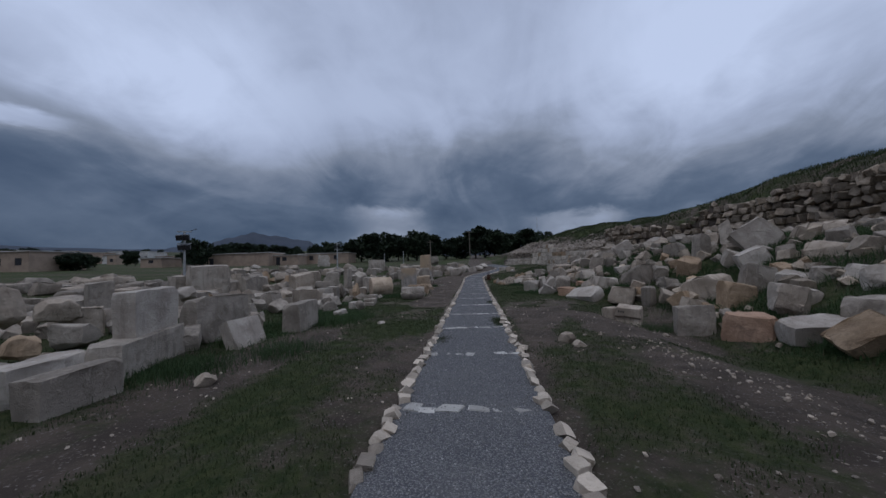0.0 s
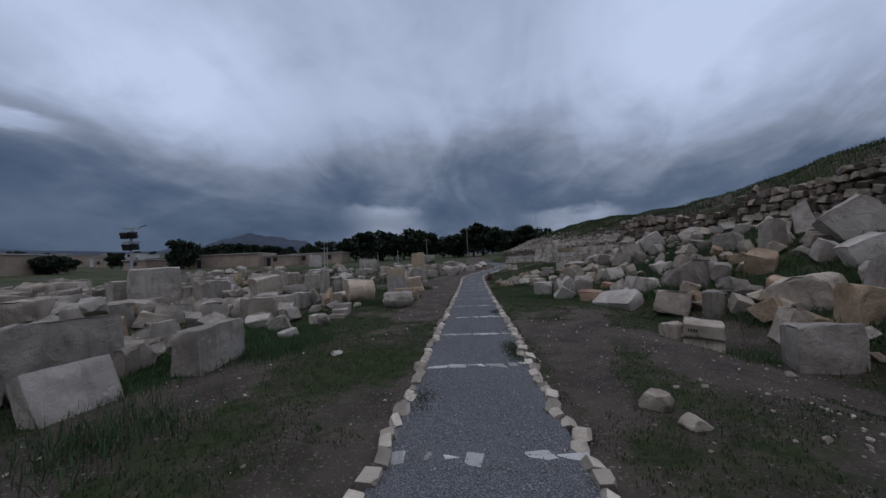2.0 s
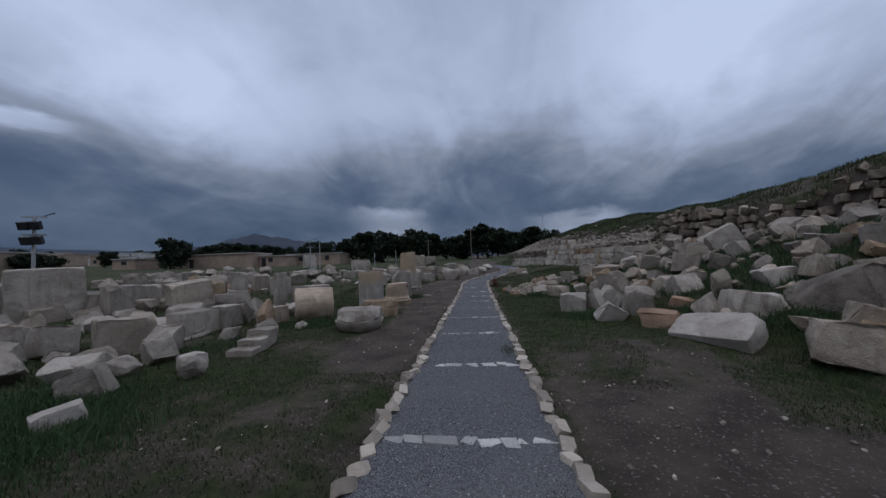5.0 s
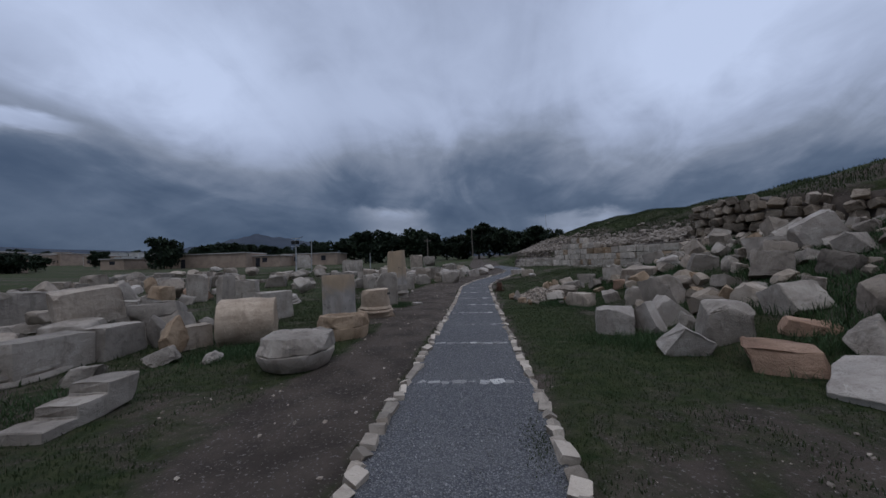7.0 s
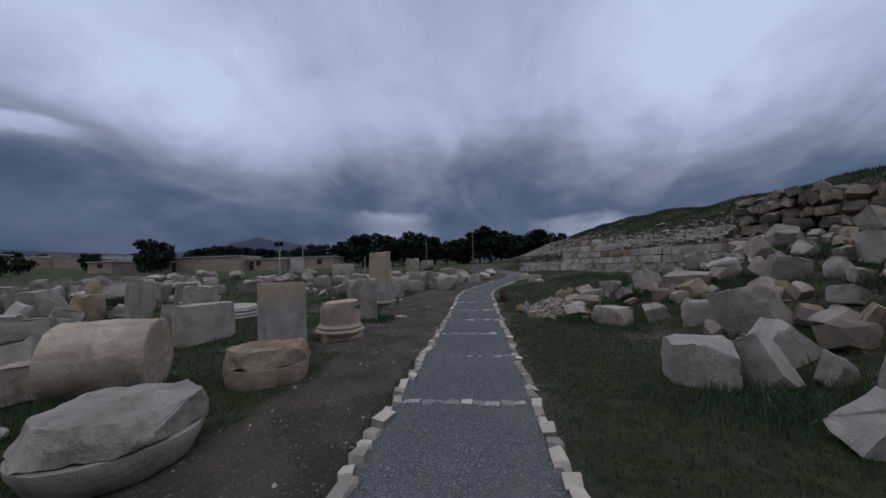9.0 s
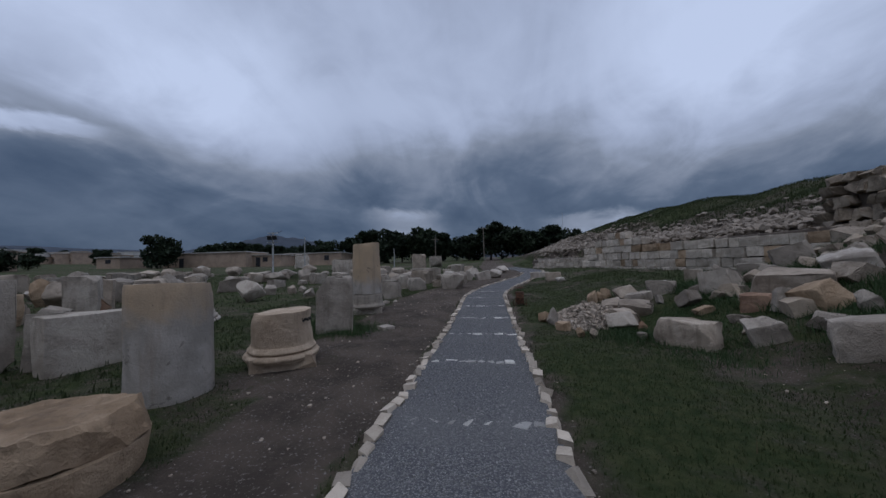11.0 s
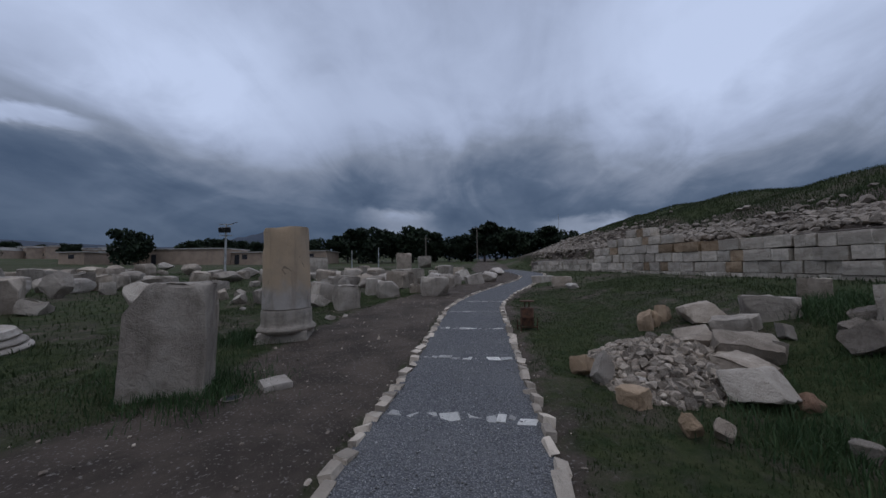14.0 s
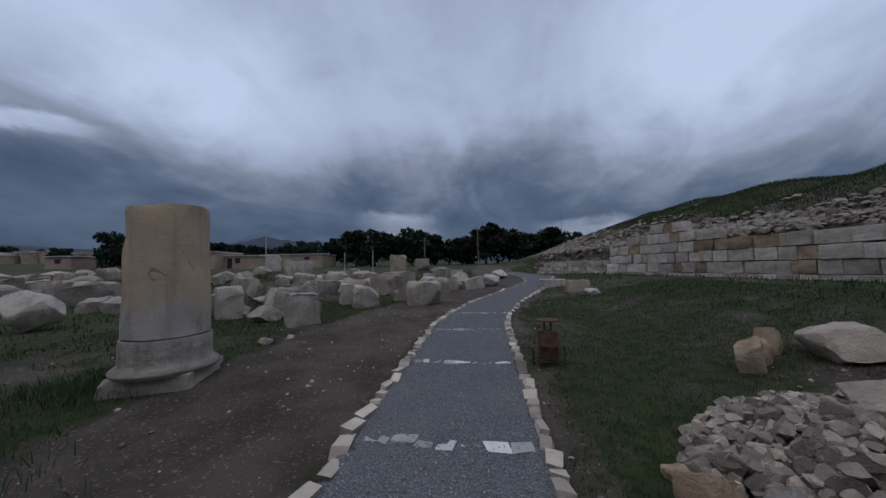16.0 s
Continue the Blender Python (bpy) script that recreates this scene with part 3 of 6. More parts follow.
def lay_crossings():
    """Rows of flat stones set across the gravel every two metres."""
    for k in range(-2, 14):
        y0 = (3.12, 5.14, 7.32, 9.32, 11.36, 13.5, 15.52, 17.42, 19.3, 21.28, 23.14, 25.1, 27.2, 29.2)[k] if k >= 0 else 3.12 + 2.03 * k
        skew = rng.uniform(-0.04, 0.04)
        x = -HALF + 0.03
        while x < HALF - 0.1:
            w = rng.uniform(0.08, 0.33 if y0 < 12.5 else 0.22)
            if rng.random() < 0.06:
                x += w * 0.7
                continue
            ob = new("sill_stone", rng.choice(SILL_SHAPES if y0 < 12.5 or rng.random() < 0.4 else WORN_SHAPES))
            ob.parent = gravel_path
            cx, cy = float(path_centre(y0)) + x + w / 2, y0 + skew * x + rng.gauss(0, 0.018)
            ob.matrix_world = pose(cx, cy, float(land(cx, cy)) - 0.037 + rng.uniform(-0.006, 0.004), rng.gauss(0, 0.8), rng.gauss(0, 0.8), rng.gauss(0, 6) + rng.choice((0, 180))) @ Matrix.Diagonal((w / 0.2, rng.uniform(0.6, 1.2), 1, 1))
            x += w * 0.96


# ---- walls on the bank ----
ROCKS = [finish(boulder_mesh(1, 1, 1, 700 + i, 0.8, 0.79, 1), "wall_stone", RUBBLE, 28) for i in range(18)]
PALE_ROCKS = [finish(boulder_mesh(1, 1, 1, 740 + i, 0.8, 0.79, 1), "wall_stone", CREAM, 28) for i in range(6)]


def rubble_line(u):
    """Foot of the rubble wall, u from its south end to its north end."""
    y = 7.0 + 18.5 * u
    return float(rubble_x(y)) + 0.12 * math.sin(u * 21), y


rubble_wall = tagged(new("rubble_wall"), "ruined dry-stone wall of rough brown rubble on the bank", "wall", kind="structure")


def strip(name, rows, material, parent):
    """A mesh through rows of points of equal length."""
    bm = bmesh.new()
    made = [[bm.verts.new(p) for p in row] for row in rows]
    for a, b in zip(made, made[1:]):
        for i in range(len(a) - 1):
            bm.faces.new((a[i], a[i + 1], b[i + 1], b[i]))
    bmesh.ops.recalc_face_normals(bm, faces=bm.faces)
    return part(name, bm, material, parent)


def wall_top(u):
    y = 7.0 + 18.5 * u
    tall = float(np.interp(y, [7.0, 13.0, 16.0, 19.3, 19.9, 21.5, 23.4, 25.5], [4.6, 4.55, 4.35, 4.25, 3.55, 3.6, 3.85, 3.9]))
    return tall + 0.10 * math.sin(u * 29 + 1) + 0.09 * math.sin(u * 61)


def build_rubble_wall():
    rows = []
    for k in range(41):
        u = k / 40
        x, y = rubble_line(u)
        t = wall_top(u) - 0.34
        rows.append([(x + 0.2, y, 1.2), (x + 0.28, y, t * 0.6 + 0.9), (x + 0.4, y, t), (x + 1.3, y + 0.2, t + 0.1), (x + 2.2, y + 0.2, t - 0.6)])
    strip("earth_core", rows, EARTH, rubble_wall)
    z, row = 1.7, 0
    while z < 5.1:
        hgt = rng.uniform(0.29, 0.42)
        u = rng.uniform(0, 0.01)
        while u < 1.0:
            w = rng.uniform(0.24, 0.42) if rng.random() < 0.8 else rng.uniform(0.42, 0.52)
            x, y = rubble_line(u)
            if z < wall_top(u) - 0.36 and rng.random() > 0.05:
                ob = new("wall_stone", rng.choice(ROCKS if rng.random() < 0.75 else PALE_ROCKS))
                ob.parent = rubble_wall
                h = hgt * rng.uniform(0.8, 1.1)
                ob.matrix_world = pose(x + 0.1 + 0.08 * (z - 2) + rng.gauss(0, 0.05), y, z + rng.gauss(0, 0.02), rng.gauss(0, 5), rng.gauss(0, 5), math.degrees(math.atan2(1, float(rubble_x(y + 0.3) - rubble_x(y - 0.3)) / 0.6)) + rng.gauss(0, 14)) @ Matrix.Diagonal((w * 1.12, rng.uniform(0.45, 0.65), h * 1.1, 1))
            u += w / 19.2
        z += hgt * 0.97
        row += 1


dressed_wall = tagged(new("dressed_wall"), "long coursed wall of squared grey limestone blocks", "wall", kind="structure")
low_wall = tagged(new("low_dressed_wall"), "low remains of a squared stone wall", "wall", kind="structure")
ASHLARS = [finish(block_mesh(1, 1, 1, 800 + i, 0.16, 0.006, 1), "ashlar", ASHLAR, 30) for i in range(8)]
TAN_ASHLARS = [finish(block_mesh(1, 1, 1, 820 + i, 0.16, 0.006, 1), "ashlar", TAN, 30) for i in range(3)]


def build_dressed_wall():
    ang = math.degrees(math.atan2(1, -0.2))
    rows = []
    for k in range(25):
        y = 24.6 + 14.4 * k / 24
        x = wall_x(y)
        rows.append([(x + 0.16, y, 0.5), (x + 0.16, y, 2.2), (x + 0.9, y, 2.3)])
    strip("earth_core", rows, EARTH, dressed_wall)
    for row in range(6):
        y = 24.7 + rng.uniform(0, 0.5)
        while y < 38.7:
            w = rng.uniform(0.38, 0.85)
            h = (1.42 + 0.02 * (y - 26)) / 4
            x = wall_x(y + w / 2)
            gone = (row == 4 and not 32.3 < y < 36.8) or (row == 5 and not 33.4 < y < 35.4)
            if not gone:
                ob = new("ashlar", rng.choice(TAN_ASHLARS if (row == 3 and 29 < y < 34 and rng.random() < 0.4) or rng.random() < 0.08 else ASHLARS))
                ob.parent = dressed_wall
                ob.matrix_world = pose(x + 0.2 + rng.gauss(0, 0.025), y + w / 2, 0.74 + row * h + rng.gauss(0, 0.008), rng.gauss(0, 0.8), rng.gauss(0, 0.7), ang + rng.gauss(0, 1.2)) @ Matrix.Diagonal((w - 0.024, 0.45, (h - 0.016) * rng.uniform(0.97, 1.0), 1))
            y += w * 0.985
    rows = []
    for k in range(15):
        y = 38.9 + 8.0 * k / 14
        x = wall_x(38.8) - 0.33 * (y - 38.8)
        rows.append([(x + 0.16, y, 0.4), (x + 0.16, y, 1.72), (x + 0.9, y, 1.9)])
    strip("earth_core", rows, EARTH, low_wall)
    for row in range(4):
        y = 38.9
        while y < 46.8 - row * 0.5:
            w = rng.uniform(0.4, 0.8)
            x = wall_x(38.8) - 0.33 * (y - 38.8)
            ob = new("ashlar", rng.choice(ASHLARS))
            ob.parent = low_wall
            ob.matrix_world = pose(x + 0.15 + rng.gauss(0, 0.015), y + w / 2, 0.62 + row * 0.29, 0, 0, 108) @ Matrix.Diagonal((w - 0.012, 0.4, 0.28, 1))
            y += w


def scatter(name, spots, sizes, material, seed, label, category, cuts=0, turn=0.3, square=0.55):
    """Many small stones in one mesh: spots of (x, y, z), sizes in metres."""
    r = random.Random(seed)
    shapes = []
    for i in range(14):
        bm = boulder_mesh(1, r.uniform(0.7, 1.0), r.uniform(0.5, 0.85), seed * 31 + i, 0.6, square, cuts)
        bm.verts.index_update()
        shapes.append((np.array([v.co[:] for v in bm.verts]), [[v.index for v in f.verts] for f in bm.faces]))
        bm.free()
    co, faces, n = [], [], 0
    for (x, y, z), s in zip(spots, sizes):
        v, f = r.choice(shapes)
        m = np.array(Euler((r.gauss(0, turn), r.gauss(0, turn), r.uniform(0, 6.28))).to_matrix())
        co.append(v * s @ m.T + (x, y, z - 0.12 * s))
        faces.extend([[k + n for k in q] for q in f])
        n += len(v)
    me = bpy.data.meshes.new(name)
    me.from_pydata(np.concatenate(co).tolist(), [], faces)
    me.materials.append(material)
    ob = new(name, me)
    return tagged(ob, label, category, kind="stuff")

# ---- the stones along the path ----
block(-4.55, 3.14, -0.04, 0.80, 0.34, 0.47, 93, MARBLE, rough=0.35)
block(-5.42, 3.42, -0.04, 0.95, 0.50, 0.50, 96, WHITE, rough=0.5)
block(-5.38, 4.67, -0.04, 1.75, 0.50, 0.56, 110, MARBLE, rough=0.4)
block(-5.46, 4.86, 0.50, 1.22, 0.32, 0.72, 110, WHITE, rough=0.4)
block(-5.62, 6.62, -0.04, 1.30, 0.42, 0.98, 78, MARBLE, rx=-5, rough=0.9)
block(-4.45, 5.97, -0.06, 0.78, 0.24, 0.60, 85, WHITE, rx=-24, rough=0.3)
block(-4.29, 7.70, -0.04, 1.10, 0.44, 0.70, 94, MARBLE, rough=0.45)
block(-5.55, 7.39, -0.04, 0.68, 0.55, 0.47, 103, CREAM, rough=0.7)
boulder(-8.86, 5.24, 0.50, 0.56, 0.39, 0.84, 68, CREAM, rx=-1, ry=-5, group="carved blocks in the yard")
boulder(-9.30, 6.37, 0.50, 0.76, 0.53, 0.49, 55, CREAM, rx=6, ry=-1, group="carved blocks in the yard")
boulder(-8.29, 5.90, -0.04, 0.84, 0.51, 0.57, 59, MARBLE, rx=-1, ry=4, group="carved blocks in the yard")
boulder(-8.01, 4.89, -0.04, 0.51, 0.36, 0.55, 57, TAN, rx=4, ry=3, group="carved blocks in the yard")
boulder(-6.33, 4.15, -0.04, 0.65, 0.32, 0.41, 63, CREAM, rx=-6, ry=4, group="carved blocks in the yard")
boulder(-6.23, 3.53, -0.04, 0.43, 0.30, 0.46, 59, MARBLE, rx=-1, ry=-7, group="carved blocks in the yard")
block(-12.03, 9.32, -0.04, 0.63, 0.50, 1.32, 67, MARBLE)
boulder(-10.21, 10.68, 0.45, 0.57, 0.45, 0.55, 43, WHITE, rx=-1, ry=-2, group="carved blocks in the yard")
boulder(-14.09, 12.72, 0.03, 1.06, 0.74, 0.83, 56, MARBLE, rx=-0, ry=1, group="carved blocks in the yard")
boulder(-10.49, 10.75, -0.04, 0.32, 0.26, 0.38, 55, MARBLE, rx=-0, ry=-1, group="carved blocks in the yard")
boulder(-7.36, 8.71, -0.04, 0.23, 0.19, 0.44, 54, MARBLE, rx=-3, ry=1, group="carved blocks in the yard")
block(-15.37, 16.41, 0.11, 1.80, 0.80, 1.19, 64, MARBLE, rough=0.6)
block(-17.16, 18.65, 0.75, 1.02, 0.92, 1.19, 53, MARBLE)
boulder(-19.80, 22.63, 0.35, 0.94, 0.85, 1.10, 46, CREAM, rx=-2, ry=1, group="carved blocks in the yard")
boulder(-5.86, 11.19, -0.04, 0.60, 0.48, 0.41, 42, CREAM, rx=1, ry=-3, group="carved blocks in the yard")
boulder(-5.06, 10.97, -0.04, 0.44, 0.35, 0.33, 54, MARBLE, rx=-2, ry=-2, group="carved blocks in the yard")
block(-12.71, 18.28, 0.06, 0.79, 0.71, 1.03, 48, MARBLE)
boulder(-11.84, 18.29, 0.03, 0.72, 0.65, 0.64, 58, CREAM, rx=-5, ry=6, group="carved blocks in the yard")
block(-12.71, 23.28, 0.17, 0.79, 0.79, 1.27, 45, MARBLE)
boulder(-11.02, 13.82, -0.04, 0.64, 0.51, 0.51, 56, CREAM, rx=5, ry=-1, group="carved blocks in the yard")
boulder(-14.85, 19.22, 0.14, 0.50, 0.45, 0.61, 53, TAN, rx=1, ry=-1, group="carved blocks in the yard")
boulder(-27.45, 22.09, 0.58, 0.91, 0.82, 1.12, 56, CREAM, rx=-4, ry=4, group="carved blocks in the yard")
boulder(-29.69, 22.19, 0.64, 1.33, 1.19, 0.76, 58, CREAM, rx=-0, ry=1, group="carved blocks in the yard")
boulder(-3.90, 10.88, -0.04, 0.35, 0.25, 0.37, 51, MARBLE, rx=5, ry=0, group="carved blocks in the yard")
block(-9.91, 17.88, -0.02, 0.44, 0.44, 0.78, 43, MARBLE)
boulder(-12.50, 21.34, 0.11, 0.94, 0.94, 0.98, 48, TAN, rx=-2, ry=-0, group="carved blocks in the yard")
block(-10.57, 23.65, 0.13, 0.93, 0.83, 1.00, 22, MARBLE)
boulder(-12.10, 19.24, 0.06, 0.93, 0.74, 0.61, 41, CREAM, rx=2, ry=-2, group="carved blocks in the yard")
boulder(-12.73, 18.43, 0.06, 1.03, 0.83, 0.51, 44, MARBLE, rx=4, ry=3, group="carved blocks in the yard")
boulder(-15.36, 17.30, 0.12, 0.94, 0.84, 0.87, 52, MARBLE, rx=-2, ry=-3, group="carved blocks in the yard")
boulder(-11.65, 13.00, -0.04, 0.88, 0.71, 0.50, 57, MARBLE, rx=-0, ry=3, group="carved blocks in the yard")
block(-6.59, 13.84, -0.04, 1.13, 0.50, 0.62, 97, MARBLE, rough=0.3)
block(-6.63, 14.85, -0.04, 0.98, 0.45, 0.62, 104, MARBLE, rough=0.4)
boulder(-6.41, 15.52, -0.04, 0.37, 0.37, 0.74, 54, MARBLE, rx=-6, ry=-4, group="carved blocks in the yard")
block(-8.86, 16.17, 0.45, 1.12, 0.56, 0.78, 64, CREAM, rx=8, ry=-8)
boulder(-11.22, 16.89, 0.30, 0.63, 0.50, 0.40, 59, CREAM, rx=6, ry=-1, group="carved blocks in the yard")
boulder(-9.60, 15.16, -0.04, 0.87, 0.61, 0.52, 56, MARBLE, rx=1, ry=7, group="carved blocks in the yard")
boulder(-4.25, 14.31, -0.04, 0.23, 0.19, 0.17, 58, MARBLE, rx=0, ry=5, group="carved blocks in the yard")
boulder(-12.93, 21.56, 0.13, 1.00, 0.80, 0.69, 45, CREAM, rx=-1, ry=7, group="carved blocks in the yard")
boulder(-12.84, 23.48, 0.17, 1.16, 0.93, 0.83, 51, RUST, rx=-2, ry=2, group="carved blocks in the yard")
block(-13.08, 25.69, 0.24, 0.93, 0.74, 1.02, 48, CREAM)
boulder(-5.54, 15.01, -0.04, 0.45, 0.31, 0.76, 77, TAN, rough=0.7, rx=-2, ry=-1, group="carved blocks in the yard")
block(-5.62, 15.35, 0.00, 0.75, 0.45, 0.44, 65, CREAM)
boulder(-4.26, 14.45, -0.04, 0.32, 0.22, 0.23, 74, WHITE, rough=1, rx=7, ry=2, group="carved blocks in the yard")
block(-6.09, 18.89, -0.04, 1.22, 0.30, 0.88, 77, MARBLE, rough=0.4)
boulder(-9.42, 26.58, 0.19, 1.09, 0.76, 0.93, 32, MARBLE, rx=4, ry=3, group="carved blocks in the yard")
block(-13.62, 24.28, 0.22, 0.91, 0.73, 1.07, 47, CREAM)
boulder(-14.87, 24.26, 0.25, 1.00, 0.80, 1.07, 49, CREAM, rx=-1, ry=-5, group="carved blocks in the yard")
boulder(-14.14, 20.74, 0.15, 0.72, 0.57, 0.76, 67, WHITE, rx=9, ry=1, group="carved blocks in the yard")
boulder(-19.26, 26.16, 0.40, 0.95, 0.76, 0.59, 73, WHITE, rx=2, ry=1, group="carved blocks in the yard")
boulder(-15.59, 23.31, 0.25, 0.49, 0.39, 0.31, 63, WHITE, rx=4, ry=-0, group="carved blocks in the yard")
boulder(-14.18, 26.17, 0.28, 0.62, 0.50, 0.39, 64, WHITE, rx=-5, ry=-1, group="carved blocks in the yard")
boulder(-17.24, 30.45, 0.46, 1.23, 0.74, 0.73, 62, WHITE, rx=9, ry=-6, group="carved blocks in the yard")
block(-15.61, 20.96, 0.20, 0.38, 0.34, 1.04, 68, MARBLE)
boulder(-17.70, 24.06, 0.32, 0.57, 0.57, 1.02, 54, MARBLE, rx=5, ry=-0, group="carved blocks in the yard")
block(-6.57, 18.96, -0.04, 1.04, 0.35, 0.88, 37, MARBLE, rough=0.4)
block(-7.31, 18.45, -0.04, 0.40, 0.28, 1.42, 72, MARBLE, rough=0.7)
boulder(-16.40, 24.64, 0.30, 0.71, 0.57, 1.13, 68, TAN, rx=-4, ry=-8, group="carved blocks in the yard")
boulder(-16.71, 26.22, 0.34, 1.37, 0.82, 0.50, 55, TAN, rx=0, ry=3, group="carved blocks in the yard")
boulder(-25.92, 32.20, 0.71, 1.16, 0.81, 1.19, 76, MARBLE, rx=-1, ry=-9, group="carved blocks in the yard")
boulder(-29.35, 36.96, 0.91, 1.96, 1.38, 0.80, 53, CREAM, rx=-2, ry=2, group="carved blocks in the yard")
boulder(-15.50, 36.98, 0.61, 1.65, 0.82, 0.78, 55, MARBLE, rx=7, ry=-3, group="carved blocks in the yard")
boulder(-17.97, 28.76, 0.43, 1.33, 0.93, 0.90, 78, WHITE, rx=-3, ry=2, group="carved blocks in the yard")
boulder(-15.83, 28.85, 0.39, 0.93, 0.74, 1.12, 55, MARBLE, rx=-5, ry=-4, group="carved blocks in the yard")
block(-15.30, 30.14, 0.42, 0.51, 0.46, 0.56, 51, MARBLE)
boulder(-32.54, 41.96, 1.11, 1.72, 1.37, 0.84, 53, CREAM, rx=0, ry=8, group="carved blocks in the yard")
boulder(-23.56, 38.87, 0.83, 1.25, 1.00, 1.16, 48, CREAM, rx=5, ry=-5, group="carved blocks in the yard")
boulder(-37.22, 53.06, 1.51, 1.67, 1.50, 0.98, 47, WHITE, rx=1, ry=2, group="carved blocks in the yard")
boulder(-25.45, 44.61, 1.02, 1.51, 1.36, 1.04, 44, CREAM, rx=4, ry=-7, group="carved blocks in the yard")
block(-2.22, 21.88, -0.04, 0.32, 0.32, 0.12, 48, WHITE, rough=0.3)
boulder(-6.21, 36.15, 0.47, 0.94, 0.84, 0.68, 19, CREAM, rx=7, ry=-2, group="carved blocks in the yard")
boulder(-4.60, 32.91, 0.35, 0.65, 0.58, 0.56, 18, WHITE, rx=-6, ry=4, group="carved blocks in the yard")
block(-5.30, 29.09, 0.22, 0.83, 0.66, 0.67, 57, MARBLE, ry=14)
block(-3.89, 27.77, 0.16, 0.73, 0.66, 0.76, 45, MARBLE, rough=0.8)
boulder(-4.51, 29.00, 0.22, 0.53, 0.27, 0.92, 45, MARBLE, rough=0.8, rx=4, ry=3, group="carved blocks in the yard")
block(-6.26, 28.38, 0.21, 0.56, 0.51, 0.85, 50, MARBLE, rough=1)
boulder(-8.09, 31.75, 0.34, 0.62, 0.55, 0.91, 47, MARBLE, rx=8, ry=1, group="carved blocks in the yard")
block(-4.23, 31.06, 0.28, 0.43, 0.39, 0.73, 34, MARBLE)
block(-3.36, 30.40, 0.25, 0.74, 0.67, 0.66, 31, MARBLE, rough=0.9)
block(-12.88, 42.60, 0.74, 1.85, 1.67, 1.61, 36, MARBLE)
block(-31.89, 67.36, 1.80, 2.11, 1.90, 2.45, 40, WHITE, rough=0.9)
boulder(-5.51, 37.71, 0.51, 1.44, 1.15, 0.62, 19, WHITE, rx=4, ry=-2, group="carved blocks in the yard")
block(-7.27, 48.98, 0.90, 1.35, 1.21, 1.91, 20, CREAM)
block(-3.68, 36.35, 0.45, 1.11, 1.00, 0.89, 19, MARBLE)
block(-7.67, 62.35, 1.36, 1.66, 1.49, 1.63, 16, MARBLE)
boulder(-18.22, 42.35, 0.81, 1.84, 1.47, 0.84, 40, WHITE, rx=2, ry=-4, group="carved blocks in the yard")
boulder(-18.11, 45.68, 0.92, 1.60, 1.28, 1.19, 36, CREAM, rx=-2, ry=6, group="carved blocks in the yard")
boulder(-3.54, 26.01, 0.11, 0.26, 0.21, 0.15, 35, WHITE, rx=-3, ry=3, group="carved blocks in the yard")
boulder(-3.32, 26.39, 0.12, 0.14, 0.11, 0.12, 32, WHITE, rx=0, ry=5, group="carved blocks in the yard")
boulder(-6.85, 27.20, 0.19, 0.21, 0.17, 0.14, 47, WHITE, rx=-1, ry=-3, group="carved blocks in the yard")
boulder(8.11, 12.36, 1.16, 0.60, 0.42, 1.14, -67, MARBLE, ry=10, square=0.8, rx=1)
boulder(9.16, 12.36, 1.61, 0.57, 0.40, 1.18, -65, MARBLE, ry=-12, square=0.75, rx=-14)
boulder(8.63, 12.53, 1.40, 0.65, 0.52, 0.63, -63, MARBLE, rx=-20, ry=-8)
boulder(7.69, 9.66, 0.65, 0.33, 0.26, 0.50, -57, MARBLE, rx=-10, ry=-2)
boulder(7.70, 6.84, 0.60, 0.50, 0.35, 0.62, -67, WHITE, rx=2, ry=11)
boulder(14.00, 14.80, 2.13, 0.76, 0.61, 0.86, -63, CREAM, rx=-15, ry=5)
boulder(10.06, 9.70, 1.71, 0.56, 0.45, 0.58, -65, CREAM, rx=3, ry=1)
boulder(5.32, 14.20, 0.48, 0.46, 0.32, 0.68, -68, CREAM, square=0.75, rx=1, ry=4)
boulder(7.06, 17.77, 1.15, 0.78, 0.55, 0.67, -62, CREAM, square=0.75, rx=4, ry=8)
boulder(6.45, 18.45, 0.97, 0.38, 0.30, 0.50, -52, MARBLE, rx=-1, ry=15)
boulder(6.49, 15.90, 0.96, 0.55, 0.38, 0.59, -66, DARK, rx=14, ry=19)
boulder(5.25, 18.39, 0.52, 0.65, 0.45, 0.49, -47, CREAM, rx=-3, ry=-4)
boulder(6.42, 14.57, 0.92, 0.46, 0.32, 0.52, -66, MARBLE, rx=-2, ry=5)
boulder(5.68, 15.40, 0.69, 0.37, 0.26, 0.40, -59, CREAM, rx=-2, ry=-1)
block(3.40, 15.94, -0.04, 0.57, 0.20, 0.64, -74, WHITE, ry=-32, rough=0.4, group="broken stones on the bank")
boulder(6.47, 19.78, 0.97, 0.44, 0.31, 0.60, -61, CREAM, rx=1, ry=-21)
boulder(4.60, 16.35, 0.27, 0.43, 0.30, 0.32, -66, TAN, rx=11, ry=5)
boulder(5.55, 16.28, 0.63, 0.33, 0.26, 0.33, -67, MARBLE, rx=-7, ry=-10)
boulder(4.73, 15.63, 0.33, 0.32, 0.26, 0.25, -66, DARK, rx=11, ry=7)
boulder(5.24, 20.17, 0.48, 0.77, 0.46, 0.60, -61, TAN, square=0.75, rx=12, ry=-4)
boulder(6.60, 21.31, 0.95, 0.98, 0.59, 0.65, -71, WHITE, square=0.75, rx=-13, ry=-4)
boulder(5.33, 19.59, 0.56, 0.28, 0.22, 0.40, -64, MARBLE, rx=14, ry=-7)
